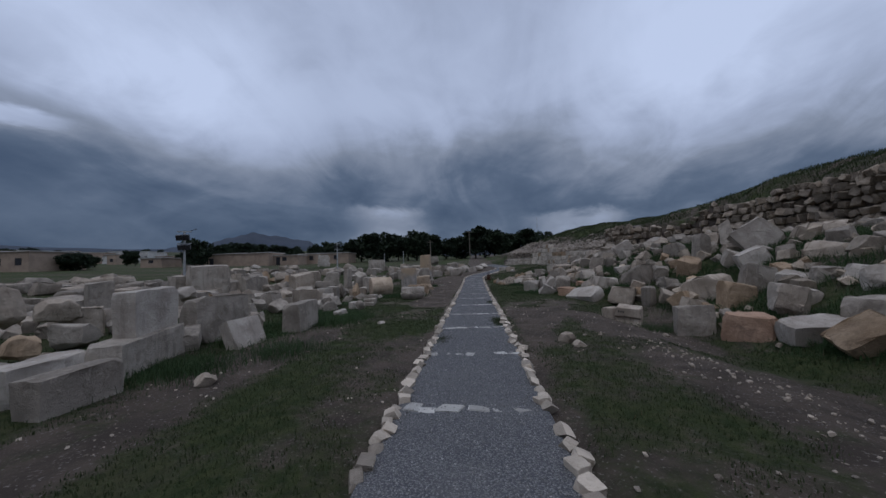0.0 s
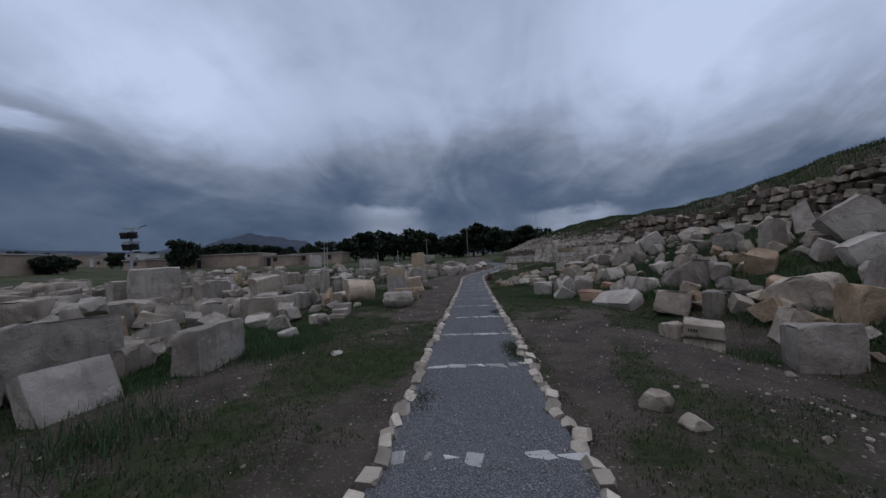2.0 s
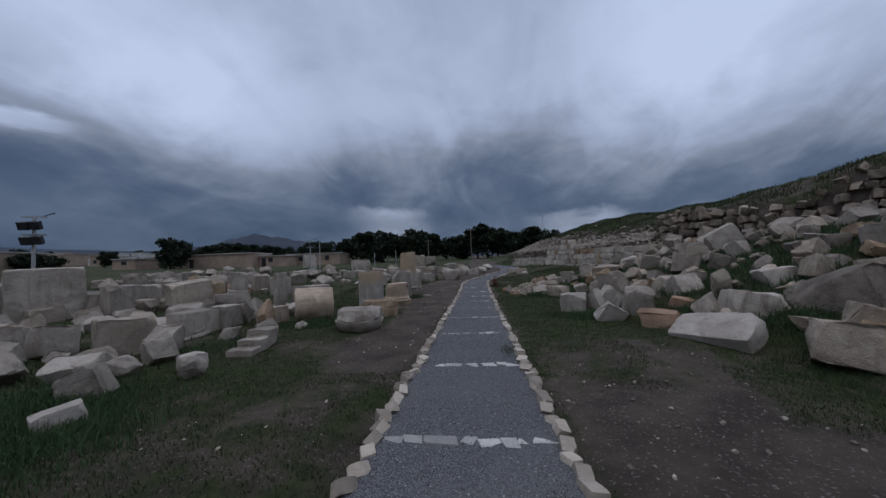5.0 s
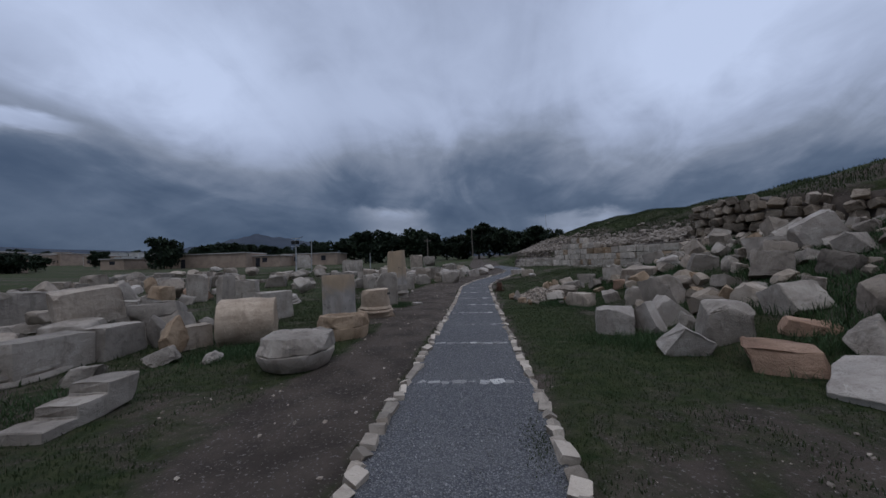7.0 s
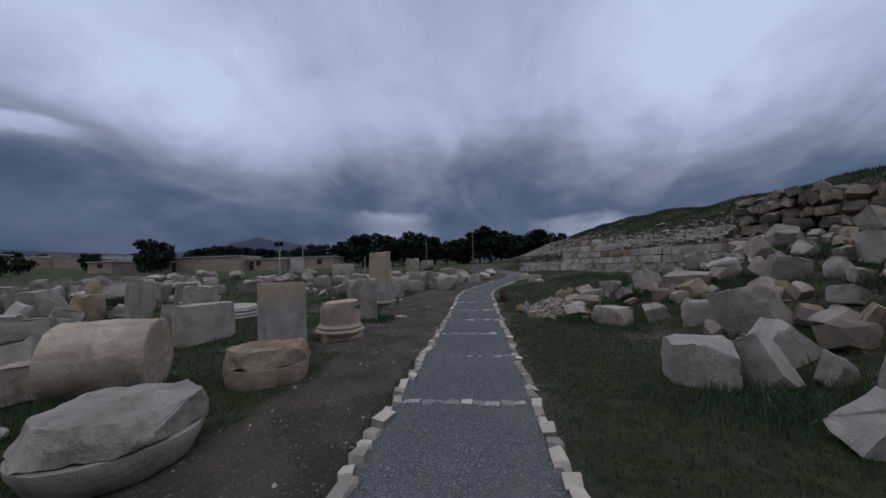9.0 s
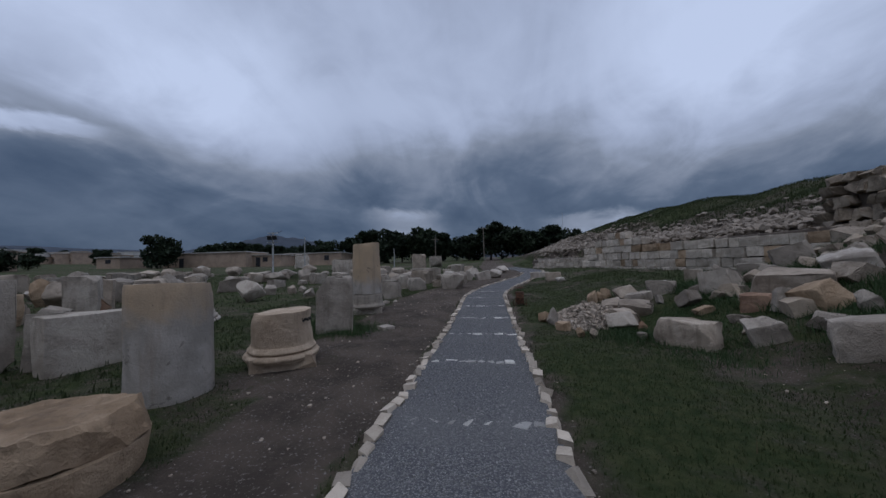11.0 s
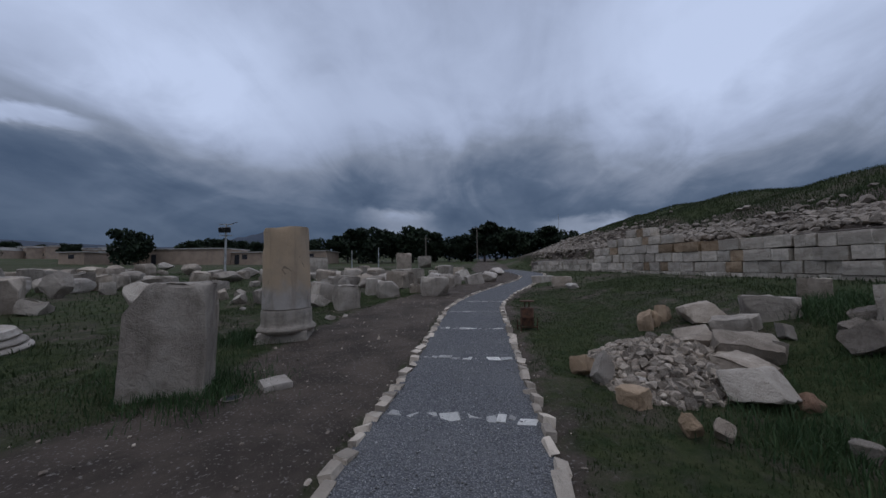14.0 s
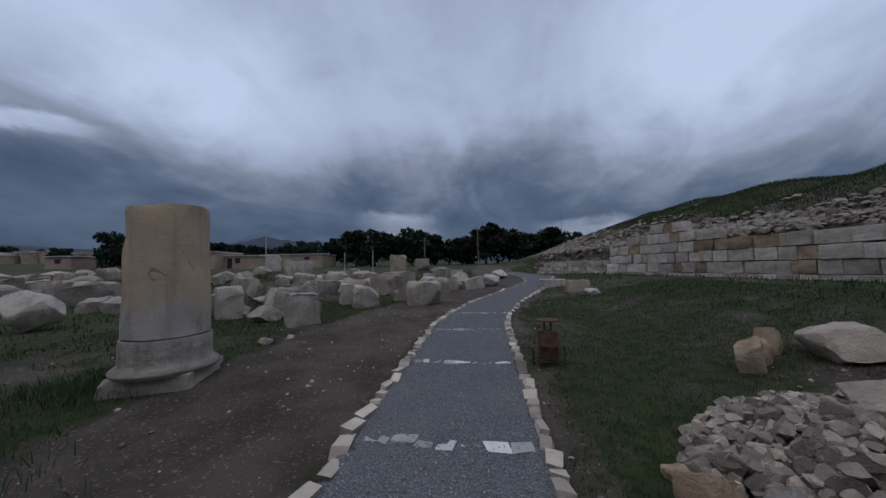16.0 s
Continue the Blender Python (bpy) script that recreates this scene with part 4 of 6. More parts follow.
boulder(5.65, 23.00, 0.68, 0.51, 0.36, 0.63, -70, MARBLE, square=0.75, rx=13, ry=13)
block(5.88, 24.54, 0.75, 0.40, 0.28, 0.38, -39, CREAM, group="broken stones on the bank")
boulder(3.28, 21.68, -0.04, 0.22, 0.15, 0.23, -51, RUST, rx=1, ry=-2)
boulder(3.38, 24.73, 0.19, 0.24, 0.19, 0.37, -33, TAN, rx=-2, ry=2)
boulder(1.95, 21.15, -0.04, 0.18, 0.15, 0.22, -35, TAN, rx=1, ry=-2, group="carved blocks in the yard")
boulder(2.95, 20.88, -0.04, 0.17, 0.14, 0.17, -49, MARBLE, rx=-3, ry=-6)
boulder(2.17, 21.12, -0.04, 0.15, 0.12, 0.19, -38, CREAM, rx=1, ry=0)
block(3.35, 36.08, 0.53, 1.07, 0.85, 0.38, -11, WHITE, group="broken stones on the bank")
block(3.64, 33.01, 0.48, 0.83, 0.66, 0.47, -15, CREAM, group="broken stones on the bank")
boulder(3.71, 31.67, 0.46, 0.50, 0.40, 0.28, -7, WHITE, rx=13, ry=2)
boulder(-2.65, 38.12, 0.51, 1.18, 1.06, 0.63, 10, WHITE, rx=-4, ry=-1, group="carved blocks in the yard")
block(-1.43, 36.05, 0.44, 0.80, 0.72, 0.55, 17, WHITE, ry=14)
boulder(-0.96, 38.95, 0.54, 1.07, 0.96, 0.74, 4, WHITE, rx=-4, ry=-6, group="carved blocks in the yard")
block(-0.18, 36.54, 0.45, 0.92, 0.83, 0.56, 12, WHITE, ry=-14)
boulder(0.58, 37.61, 0.49, 0.97, 0.88, 0.68, -1, WHITE, rx=1, ry=4, group="carved blocks in the yard")
boulder(-2.98, 45.12, 0.75, 1.65, 1.48, 0.78, 8, CREAM, rx=2, ry=4, group="carved blocks in the yard")
boulder(1.24, 43.35, 0.69, 1.30, 1.17, 0.68, -2, WHITE, rx=0, ry=-1, group="carved blocks in the yard")
boulder(-2.50, 36.03, 0.44, 0.66, 0.59, 0.40, 10, WHITE, rx=-2, ry=1, group="carved blocks in the yard")
boulder(-2.36, 8.12, -0.04, 0.19, 0.15, 0.12, 51, WHITE, rx=-3, ry=-9, group="carved blocks in the yard")
boulder(-3.54, 3.86, -0.04, 0.27, 0.27, 0.19, 51, CREAM, rx=-2, ry=0, group="carved blocks in the yard")
boulder(1.81, 5.58, -0.04, 0.26, 0.21, 0.16, -16, CREAM, rx=1, ry=2, group="carved blocks in the yard")
boulder(1.74, 5.98, -0.04, 0.29, 0.23, 0.21, -43, CREAM, rx=1, ry=-10, group="carved blocks in the yard")
boulder(4.28, 7.57, -0.35, 0.16, 0.13, 0.13, -45, CREAM, rx=-3, ry=-1)
boulder(1.50, 22.84, -0.01, 0.20, 0.16, 0.15, -27, TAN, rx=-3, ry=2, group="carved blocks in the yard")
boulder(3.38, 24.75, 0.20, 0.18, 0.16, 0.36, -36, TAN, rx=5, ry=-0)
boulder(6.51, 7.14, -0.00, 0.59, 0.41, 0.83, -72, CREAM, square=0.8, rx=-6, ry=2)
boulder(7.48, 9.36, 0.49, 0.41, 0.33, 0.62, -62, MARBLE, square=0.8, rx=-14, ry=-12)
boulder(3.94, 22.84, 0.12, 0.23, 0.18, 0.31, -66, MARBLE, square=0.75, rx=-1, ry=3)
boulder(4.40, 23.24, 0.31, 0.22, 0.18, 0.32, -66, WHITE, square=0.75, rx=24, ry=1)

# more stones of the yard
block(-14.19, 16.24, 0.05, 1.76, 1.06, 1.79, 55, MARBLE, rough=0.5)
block(-6.61, 12.27, -0.05, 0.86, 0.6, 0.71, 56, CREAM, rough=0.6)
boulder(-5.53, 10.76, -0.05, 0.72, 0.51, 0.44, 43, MARBLE, square=0.8, group="carved blocks in the yard")
block(-4.59, 10.22, -0.05, 0.45, 0.27, 0.42, 20, MARBLE, rough=0.6, ry=-25)
block(-4.02, 9.5, -0.05, 0.37, 0.22, 0.24, 60, WHITE, rough=0.5, ry=-8)
block(-4.27, 11.3, -0.05, 0.36, 0.2, 0.28, 63, WHITE, rough=0.7)
boulder(-10.59, 12.58, -0.05, 1.13, 0.68, 0.63, 63, CREAM, square=0.8, group="carved blocks in the yard")
boulder(-8.55, 9.82, -0.05, 0.54, 0.38, 0.62, 69, TAN, square=0.82, group="carved blocks in the yard")
block(-12.45, 17.16, 0.01, 1.01, 0.6, 1.14, 75, MARBLE, rough=0.5)
block(-10.8, 11.57, -0.05, 1.35, 0.81, 0.77, 78, TAN, rough=0.7)

# fallen blocks at the foot of the bank and about the heap
block(5.19, 8.07, -0.45, 0.73, 0.59, 0.74, -19, MARBLE, rough=0.6, lean=0.07, rx=-4, group="broken stones on the bank")
block(5.65, 9.2, -0.33, 0.50, 0.31, 0.66, 5, CREAM, rough=0.9, lean=0.1, ry=24, group="broken stones on the bank")
block(5.70, 7.08, -0.36, 0.77, 0.62, 0.6, -57, RUST, rough=0.7, lean=0.08, group="broken stones on the bank")
block(6.11, 6.25, -0.24, 0.86, 0.59, 0.55, -15, WHITE, rough=0.6, lean=0.1, rx=14, ry=-7, group="broken stones on the bank")
block(6.86, 7.6, 0.09, 0.69, 0.49, 0.69, -20, MARBLE, rough=0.8, lean=0.08, ry=14, group="broken stones on the bank")
block(6.74, 5.96, 0.05, 0.54, 0.44, 0.64, -62, MARBLE, rough=0.6, lean=0.08, group="broken stones on the bank")
block(6.90, 9.85, 0.05, 1.06, 0.77, 0.82, -58, CREAM, rough=0.9, lean=0.1, ry=-16, group="broken stones on the bank")
block(6.66, 8.85, 0.01, 0.70, 0.50, 0.73, -5, TAN, rough=0.6, lean=0.06, ry=8, group="broken stones on the bank")
block(7.26, 9.0, 0.28, 0.69, 0.42, 0.88, -12, MARBLE, rough=0.8, lean=0.08, ry=10, group="broken stones on the bank")
block(8.37, 10.2, 0.89, 0.70, 0.45, 0.74, -8, WHITE, rough=0.8, lean=0.08, ry=-22, group="broken stones on the bank")
boulder(8.18, 10.95, 0.87, 0.62, 0.45, 0.8, -11, MARBLE, square=0.75)
block(8.87, 8.77, 1.08, 0.88, 0.63, 0.62, -69, CREAM, rough=0.9, lean=0.1, ry=12, group="broken stones on the bank")
block(7.95, 7.93, 0.68, 0.50, 0.41, 0.44, -24, MARBLE, rough=0.7, lean=0.08, group="broken stones on the bank")
boulder(8.08, 7.29, 0.72, 0.95, 0.49, 0.47, -61, WHITE, square=0.8, ry=6)
boulder(7.64, 8.36, 0.47, 0.84, 0.51, 0.57, -26, WHITE, square=0.8, ry=10)
block(9.54, 11.2, 1.53, 1.05, 0.38, 1.04, -19, WHITE, rough=0.9, lean=0.1, ry=-38, group="broken stones on the bank")
boulder(5.11, 11.62, -0.29, 1.00, 0.82, 0.8, -21, CREAM, square=0.86, rough=0.7)
block(5.58, 10.87, -0.21, 0.36, 0.26, 0.75, -65, DARK, rough=0.7, lean=0.08, group="broken stones on the bank")
boulder(6.00, 10.61, -0.12, 0.47, 0.39, 0.63, -34, CREAM, square=0.8)
block(6.24, 12.6, 0.24, 1.14, 0.94, 0.86, -67, DARK, rough=0.9, lean=0.12, ry=-22, group="broken stones on the bank")
block(4.36, 12.85, -0.16, 1.10, 0.72, 0.48, -56, WHITE, rough=0.6, lean=0.08, rx=26, ry=-4, group="broken stones on the bank")
block(5.10, 13.19, 0.1, 0.84, 0.59, 0.66, -6, MARBLE, rough=0.7, lean=0.1, ry=12, group="broken stones on the bank")
boulder(6.22, 13.95, 0.7, 0.77, 0.62, 0.48, -23, WHITE, square=0.8)
block(8.04, 13.53, 1.31, 0.67, 0.41, 0.66, -67, MARBLE, rough=0.7, lean=0.1, ry=-16, group="broken stones on the bank")
boulder(7.98, 12.92, 1.22, 0.40, 0.28, 0.54, -23, CREAM, square=0.75)
boulder(7.36, 11.71, 0.61, 0.71, 0.51, 0.89, -36, TAN, square=0.86, rough=0.6)
block(8.06, 17.58, 1.51, 0.84, 0.34, 0.81, -11, WHITE, rough=0.8, ry=-30, group="broken stones on the bank")
block(2.83, 16.26, -0.05, 0.66, 0.60, 0.56, -17, WHITE, rough=0.6, lean=0.05, group="broken stones on the bank")
block(3.69, 16.45, -0.05, 0.72, 0.33, 0.69, 6, WHITE, rough=0.4, lean=0.04, ry=38, group="broken stones on the bank")
block(3.12, 14.75, -0.05, 0.55, 0.32, 0.46, 8, WHITE, rough=0.7, lean=0.06, rx=18, ry=30, group="broken stones on the bank")
block(4.01, 15.03, -0.01, 0.60, 0.50, 0.71, -9, MARBLE, rough=0.8, lean=0.09, rx=6, group="broken stones on the bank")
boulder(3.92, 15.82, 0.0, 0.36, 0.26, 0.48, -12, MARBLE, square=0.7)
boulder(3.95, 13.9, -0.06, 0.88, 0.63, 0.40, -35, RUST, square=0.86, rough=0.9, rx=6)
boulder(4.72, 14.51, 0.22, 0.74, 0.53, 0.33, -50, RUST, square=0.82, rough=0.9)
block(4.63, 17.55, 0.22, 0.75, 0.54, 0.83, -68, DARK, rough=0.7, lean=0.1, ry=-24, group="broken stones on the bank")
block(4.56, 18.75, 0.2, 0.75, 0.54, 0.5, -40, MARBLE, rough=0.9, lean=0.08, ry=-8, group="broken stones on the bank")
block(5.17, 16.03, 0.42, 0.55, 0.45, 0.5, -69, CREAM, rough=0.9, lean=0.1, ry=20, group="broken stones on the bank")
boulder(5.16, 15.07, 0.36, 0.82, 0.68, 0.68, -74, MARBLE, square=0.82, ry=-16)
block(6.36, 19.31, 0.88, 0.62, 0.39, 0.65, -13, MARBLE, rough=0.7, lean=0.08, ry=14, group="broken stones on the bank")
boulder(7.44, 18.48, 1.23, 1.02, 0.63, 0.68, -25, WHITE, square=0.84)
boulder(8.10, 18.27, 1.47, 0.92, 0.57, 0.85, -24, WHITE, square=0.84, ry=-18)
boulder(5.63, 17.38, 0.63, 0.48, 0.39, 0.44, -36, MARBLE, square=0.8)
boulder(5.61, 21.15, 0.58, 1.12, 0.80, 0.65, -41, CREAM, square=0.85)
block(3.40, 20.32, -0.05, 0.82, 0.46, 0.49, -51, CREAM, rough=0.9, lean=0.06, group="broken stones on the bank")
block(5.02, 21.02, 0.33, 0.51, 0.36, 0.44, -54, RUST, rough=0.8, lean=0.06, group="broken stones on the bank")
block(4.24, 19.78, 0.02, 0.44, 0.28, 0.52, -17, MARBLE, rough=0.7, lean=0.08, rx=10, ry=-18, group="broken stones on the bank")
block(5.38, 22.52, 0.52, 0.71, 0.44, 0.61, -61, MARBLE, rough=0.8, lean=0.1, ry=-12, group="broken stones on the bank")
boulder(5.06, 20.57, 0.42, 0.45, 0.32, 0.51, -48, MARBLE, square=0.8)
boulder(6.21, 22.29, 0.85, 0.62, 0.44, 0.43, -45, MARBLE, square=0.82)
block(6.97, 22.67, 1.12, 0.68, 0.35, 0.58, -31, MARBLE, rough=0.8, lean=0.08, ry=-14, group="broken stones on the bank")
block(6.40, 23.18, 0.91, 0.52, 0.32, 0.37, -37, MARBLE, rough=0.5, group="broken stones on the bank")
boulder(5.37, 22.04, 0.54, 0.45, 0.28, 0.35, -71, DARK, square=0.8, ry=-25)
boulder(1.59, 22.22, -0.04, 0.25, 0.16, 0.48, -3, WHITE, square=0.74, rough=0.8, ry=6)
boulder(1.5, 22.54, -0.03, 0.34, 0.30, 0.33, -20, TAN, square=0.74)
boulder(1.74, 21.7, -0.06, 0.29, 0.22, 0.26, -51, TAN, square=0.76)
block(3.18, 22.34, -0.05, 0.52, 0.46, 0.40, -66, CREAM, rough=0.9, lean=0.1, ry=10, group="broken stones on the bank")
boulder(3.68, 23.04, 0.00, 0.79, 0.67, 0.50, -31, CREAM, square=0.76, rough=0.7)
boulder(3.33, 23.45, 0.02, 0.54, 0.51, 0.50, -15, CREAM, square=0.78)
boulder(4.13, 24.56, 0.25, 0.84, 0.71, 0.50, -45, CREAM, square=0.74)
boulder(4.11, 23.78, 0.16, 0.68, 0.58, 0.49, -25, MARBLE, square=0.78, rough=0.7)
block(4.82, 24.11, 0.38, 0.63, 0.60, 0.50, -28, MARBLE, rough=0.9, lean=0.1, group="broken stones on the bank")
boulder(2.95, 21.85, -0.07, 0.63, 0.55, 0.45, -33, MARBLE, square=0.74)
boulder(3.17, 24.59, 0.12, 0.27, 0.23, 0.49, -27, TAN, square=0.74)
boulder(3.68, 25.0, 0.22, 0.30, 0.26, 0.42, -30, TAN, square=0.74)
boulder(2.01, 22.18, -0.05, 0.32, 0.24, 0.20, -30, WHITE, square=0.76)
boulder(2.96, 23.0, 0.01, 0.34, 0.26, 0.29, -34, TAN, square=0.76)
boulder(3.10, 22.62, -0.02, 0.31, 0.21, 0.33, -49, CREAM, square=0.76)
boulder(2.89, 22.37, -0.03, 0.21, 0.14, 0.29, -39, MARBLE, square=0.76)

# ---- turned and carved stones ----
def standing_column():
    column = new("ruined_column")
    column.matrix_world = pose(-3.52, 24.18, 0.02, 0, -1.0, 20) @ Matrix.Diagonal((0.91, 0.91, 0.98, 1))
    tagged(column, "standing stump of a tan limestone column on a moulded base", "column")
    bm = turned_mesh([(0.48, 0.66)] + [(0.48 - 0.03 * k / 10, 0.68 + 1.5 * k / 10) for k in range(11)] + [(0.44, 2.24)], 41, 48, 0.02, 0.10)
    part("shaft", bm, SHAFT, column, "tan column shaft with a broken top")
    ring = [(0.54, 0.22)] + torus_profile(0.54, 0.23, 0.10, 0.04) + [(0.515, 0.34), (0.505, 0.36)] + [(0.495, 0.38 + 0.065 * k) for k in range(4)] + [(0.49, 0.645)]
    part("base_moulding", turned_mesh(ring, 42, 48, 0.012), MARBLE, column, "grey moulded ring")
    part("plinth", block_mesh(0.96, 0.94, 0.24, 43, 1.0, 0.06), MARBLE, column, "broken square plinth")


def base_stub():
    stub = new("short_column")
    stub.matrix_world = pose(-2.97, 19.14, -0.03, 2, 0, 32)
    tagged(stub, "cream column base with a short shaft and broken plinth", "column base")
    part("shaft", turned_mesh([(0.435, 0.36)] + [(0.43 - 0.01 * k / 5, 0.38 + 0.44 * k / 6) for k in range(7)] + [(0.412, 0.86)], 51, 44, 0.02, 0.06), PALE, stub)
    part("base_moulding", turned_mesh([(0.505, 0.15)] + torus_profile(0.505, 0.16, 0.09, 0.03) + torus_profile(0.46, 0.26, 0.07, 0.025) + [(0.44, 0.36)], 52, 44, 0.015), PALE, stub)
    part("plinth", block_mesh(0.88, 0.86, 0.24, 53, 1.0, 0.08), PALE, stub, "ragged broken plinth")


def round_capital(x, y, z, r, mat, seed, label, foot=0.70):
    ob = new("round_capital")
    ob.matrix_world = pose(x, y, z, 0, 0, seed * 31)
    tagged(ob, label, "column capital")
    bowl = [(r * foot, 0), (r * (0.5 + 0.5 * foot), 0.05), (r * (0.75 + 0.25 * foot), 0.13), (r * 0.99, 0.21), (r, 0.27), (r * 0.95, 0.275)]
    part("bowl", turned_mesh(bowl, seed, 44, 0.02), mat, ob)
    slab = [(r * 0.95, 0.285), (r * 1.03, 0.30), (r * 1.04, 0.34), (r * 1.03, 0.40), (r * 0.98, 0.47), (r * 0.93, 0.52)]
    top = turned_mesh(slab, seed + 1, 44, 0.03, 0.05)
    rr = random.Random(seed)
    for k in range(26):
        a = 6.283 * (k + rr.random()) / 26
        lean = rr.choice((0.08, 0.15, 0.3, 0.6)) * rr.uniform(0.7, 1.3)
        n = Vector((math.cos(a), math.sin(a), lean)).normalized()
        cut(top, (math.cos(a) * r * rr.uniform(0.84, 0.99), math.sin(a) * r * rr.uniform(0.84, 0.99), rr.uniform(0.40, 0.48)), n)
    bmesh.ops.triangulate(top, faces=top.faces[:])
    for _ in range(2):
        bmesh.ops.subdivide_edges(top, edges=[e for e in top.edges if e.calc_length() > 0.055], cuts=1)
        bmesh.ops.triangulate(top, faces=top.faces[:])
    wobble(top, 0.03, 4.5, seed)
    wobble(top, 0.02, 12, seed + 5)
    part("top_slab", top, mat, ob, "chipped top slab", 20)
    return ob


def ring_base(x, y, z, r, h, mat, seed, tilt=0):
    rings = [(r * 0.98, 0), (r, 0.02)] + torus_profile(r * 0.98, 0.04, h * 0.28, 0.05) + torus_profile(r * 0.9, h * 0.36, h * 0.24, 0.04) + torus_profile(r * 0.82, h * 0.66, h * 0.2, 0.03) + [(r * 0.78, h)]
    me = finish(turned_mesh(rings, seed, 44, 0.02), "moulded_ring_stone", mat)
    put(me, x, y, z, seed * 20, tilt, 0, "moulded_ring_stone", "pale grey moulded column base lying in the grass", "column base")


def step_stone(x, y, z, rz, k=1.0, tilt=(0, 0)):
    """A stone cut into three steps."""
    bm = bmesh.new()
    prof = ((0, 0), (1.12, 0.05), (1.2, 0.44), (0.74, 0.44), (0.74, 0.3), (0.37, 0.3), (0.37, 0.16), (0.0, 0.16))
    front = [bm.verts.new((a * k, 0, b * k)) for a, b in prof]
    rear = [bm.verts.new((a * k, 0.56 * k, b * k)) for a, b in prof]
    bm.faces.new(front)
    bm.faces.new(rear[::-1])
    for i in range(len(prof)):
        j = (i + 1) % len(prof)
        bm.faces.new((front[j], front[i], rear[i], rear[j]))
    bmesh.ops.recalc_face_normals(bm, faces=bm.faces)
    bmesh.ops.bevel(bm, geom=list(bm.edges), offset=0.012, segments=1, affect="EDGES")
    bmesh.ops.triangulate(bm, faces=bm.faces[:])
    bmesh.ops.subdivide_edges(bm, edges=[e for e in bm.edges if e.calc_length() > 0.12], cuts=2)
    bm.normal_update()
    wobble(bm, 0.02, 4, 61, 0.035)
    put(finish(bm, "stepped_stone", MARBLE), x, y, z, rz, tilt[0], tilt[1], "stepped_stone", "whitish stone cut into three steps, lying in the grass", "carved stone")


def broken_slab():
    bm = block_mesh(0.80, 0.46, 1.3, 71, 0.8, 0.02)
    bmesh.ops.bisect_plane(bm, geom=bm.verts[:] + bm.edges[:] + bm.faces[:], plane_co=(-0.14, 0, 1.3), plane_no=(-0.82, 0.05, 0.57), clear_outer=True)
    bmesh.ops.holes_fill(bm, edges=[e for e in bm.edges if e.is_boundary])
    bmesh.ops.triangulate(bm, faces=bm.faces[:])
    bmesh.ops.recalc_face_normals(bm, faces=bm.faces)
    put(finish(bm, "stone_slab", MARBLE), -3.33, 21.6, -0.04, 26, -2, 0, "stone_slab", "upright grey stone slab with a broken shoulder", "stone slab")


standing_column()
base_stub()
broken_slab()
round_capital(-2.68, 14.25, -0.02, 0.56, MARBLE, 81, "overturned pale round capital with a chipped top")
round_capital(-2.78, 16.28, -0.02, 0.54, TAN, 86, "tan round capital with sockets cut in its top", 0.9)
ring_base(-8.1, 22.6, 0.02, 0.66, 0.42, WHITE, 91, 6)
ring_base(-7.1, 13.55, -0.02, 0.85, 0.42, MARBLE, 93, 4)
drum(-3.57, 17.88, -0.04, 0.425, 1.36, SHAFT, 0.03, "tall standing grey column drum with brown streaks")
lying_drum(-4.56, 15.70, -0.04, 0.49, 1.0, 118, PALE)
step_stone(-3.76, 11.95, -0.02, 98, 0.82)


def grooved_stone():
    """A cornice block split in two tiers, with a groove along its face and faded marks."""
    ob = new("grooved_stone")
    ob.matrix_world = pose(3.82, 9.10, -0.32, 0, 4, -32) @ Matrix.Diagonal((0.80, 0.92, 1.28, 1))
    tagged(ob, "cream cornice block with a deep groove and a broken end", "carved stone")
    bm = bmesh.new()
    prof = ((0, 0.0), (0.5, 0.0), (0.56, 0.2), (0.52, 0.4), (0.0, 0.37), (-0.02, 0.2), (0.08, 0.17))
    ends = [[bm.verts.new((x, a, b)) for a, b in prof] for x in (0.0, 0.72)]
    bm.faces.new(ends[0])
    bm.faces.new(ends[1][::-1])
    for i in range(len(prof)):
        j = (i + 1) % len(prof)
        bm.faces.new((ends[0][j], ends[0][i], ends[1][i], ends[1][j]))
    weathered(bm, 0.35, 64, 0.5, 0.03, 2)
    part("body", bm, CREAM, ob)
    bm = boulder_mesh(0.62, 0.5, 0.34, 65, 1.0, 0.74)
    bmesh.ops.translate(bm, verts=bm.verts, vec=(-0.22, 0.27, 0))
    part("broken_end", bm, CREAM, ob, "jagged broken end")
    for i in range(4):
        bar = box(bmesh.new(), 0.08 + 0.05 * i, 0.105 + 0.05 * i, -0.026, -0.012, 0.27, 0.31)
        part("painted_mark", bar, INK, ob, "faded black painted mark")


def painted_marks(x, y, z, r, a0, n):
    """Black inventory marks brushed on a round shaft."""
    ob = new("painted_number")
    ob.matrix_world = pose(x, y, z)
    for i in range(n):
        a = a0 + i * 0.075
        bar = box(bmesh.new(), r - 0.01, r + 0.006, -0.006, 0.006, -0.03 + 0.006 * (i % 3), 0.03 - 0.008 * (i % 2))
        bmesh.ops.rotate(bar, verts=bar.verts, cent=(r, 0, 0), matrix=Matrix.Rotation((0.5, -0.4, 0.1)[i % 3], 3, "X"))
        bmesh.ops.rotate(bar, verts=bar.verts, cent=(0, 0, 0), matrix=Matrix.Rotation(a, 3, "Z"))
        part("brush_stroke", bar, INK, ob)
    return tagged(ob, "black painted inventory number on the stone", "painted number")


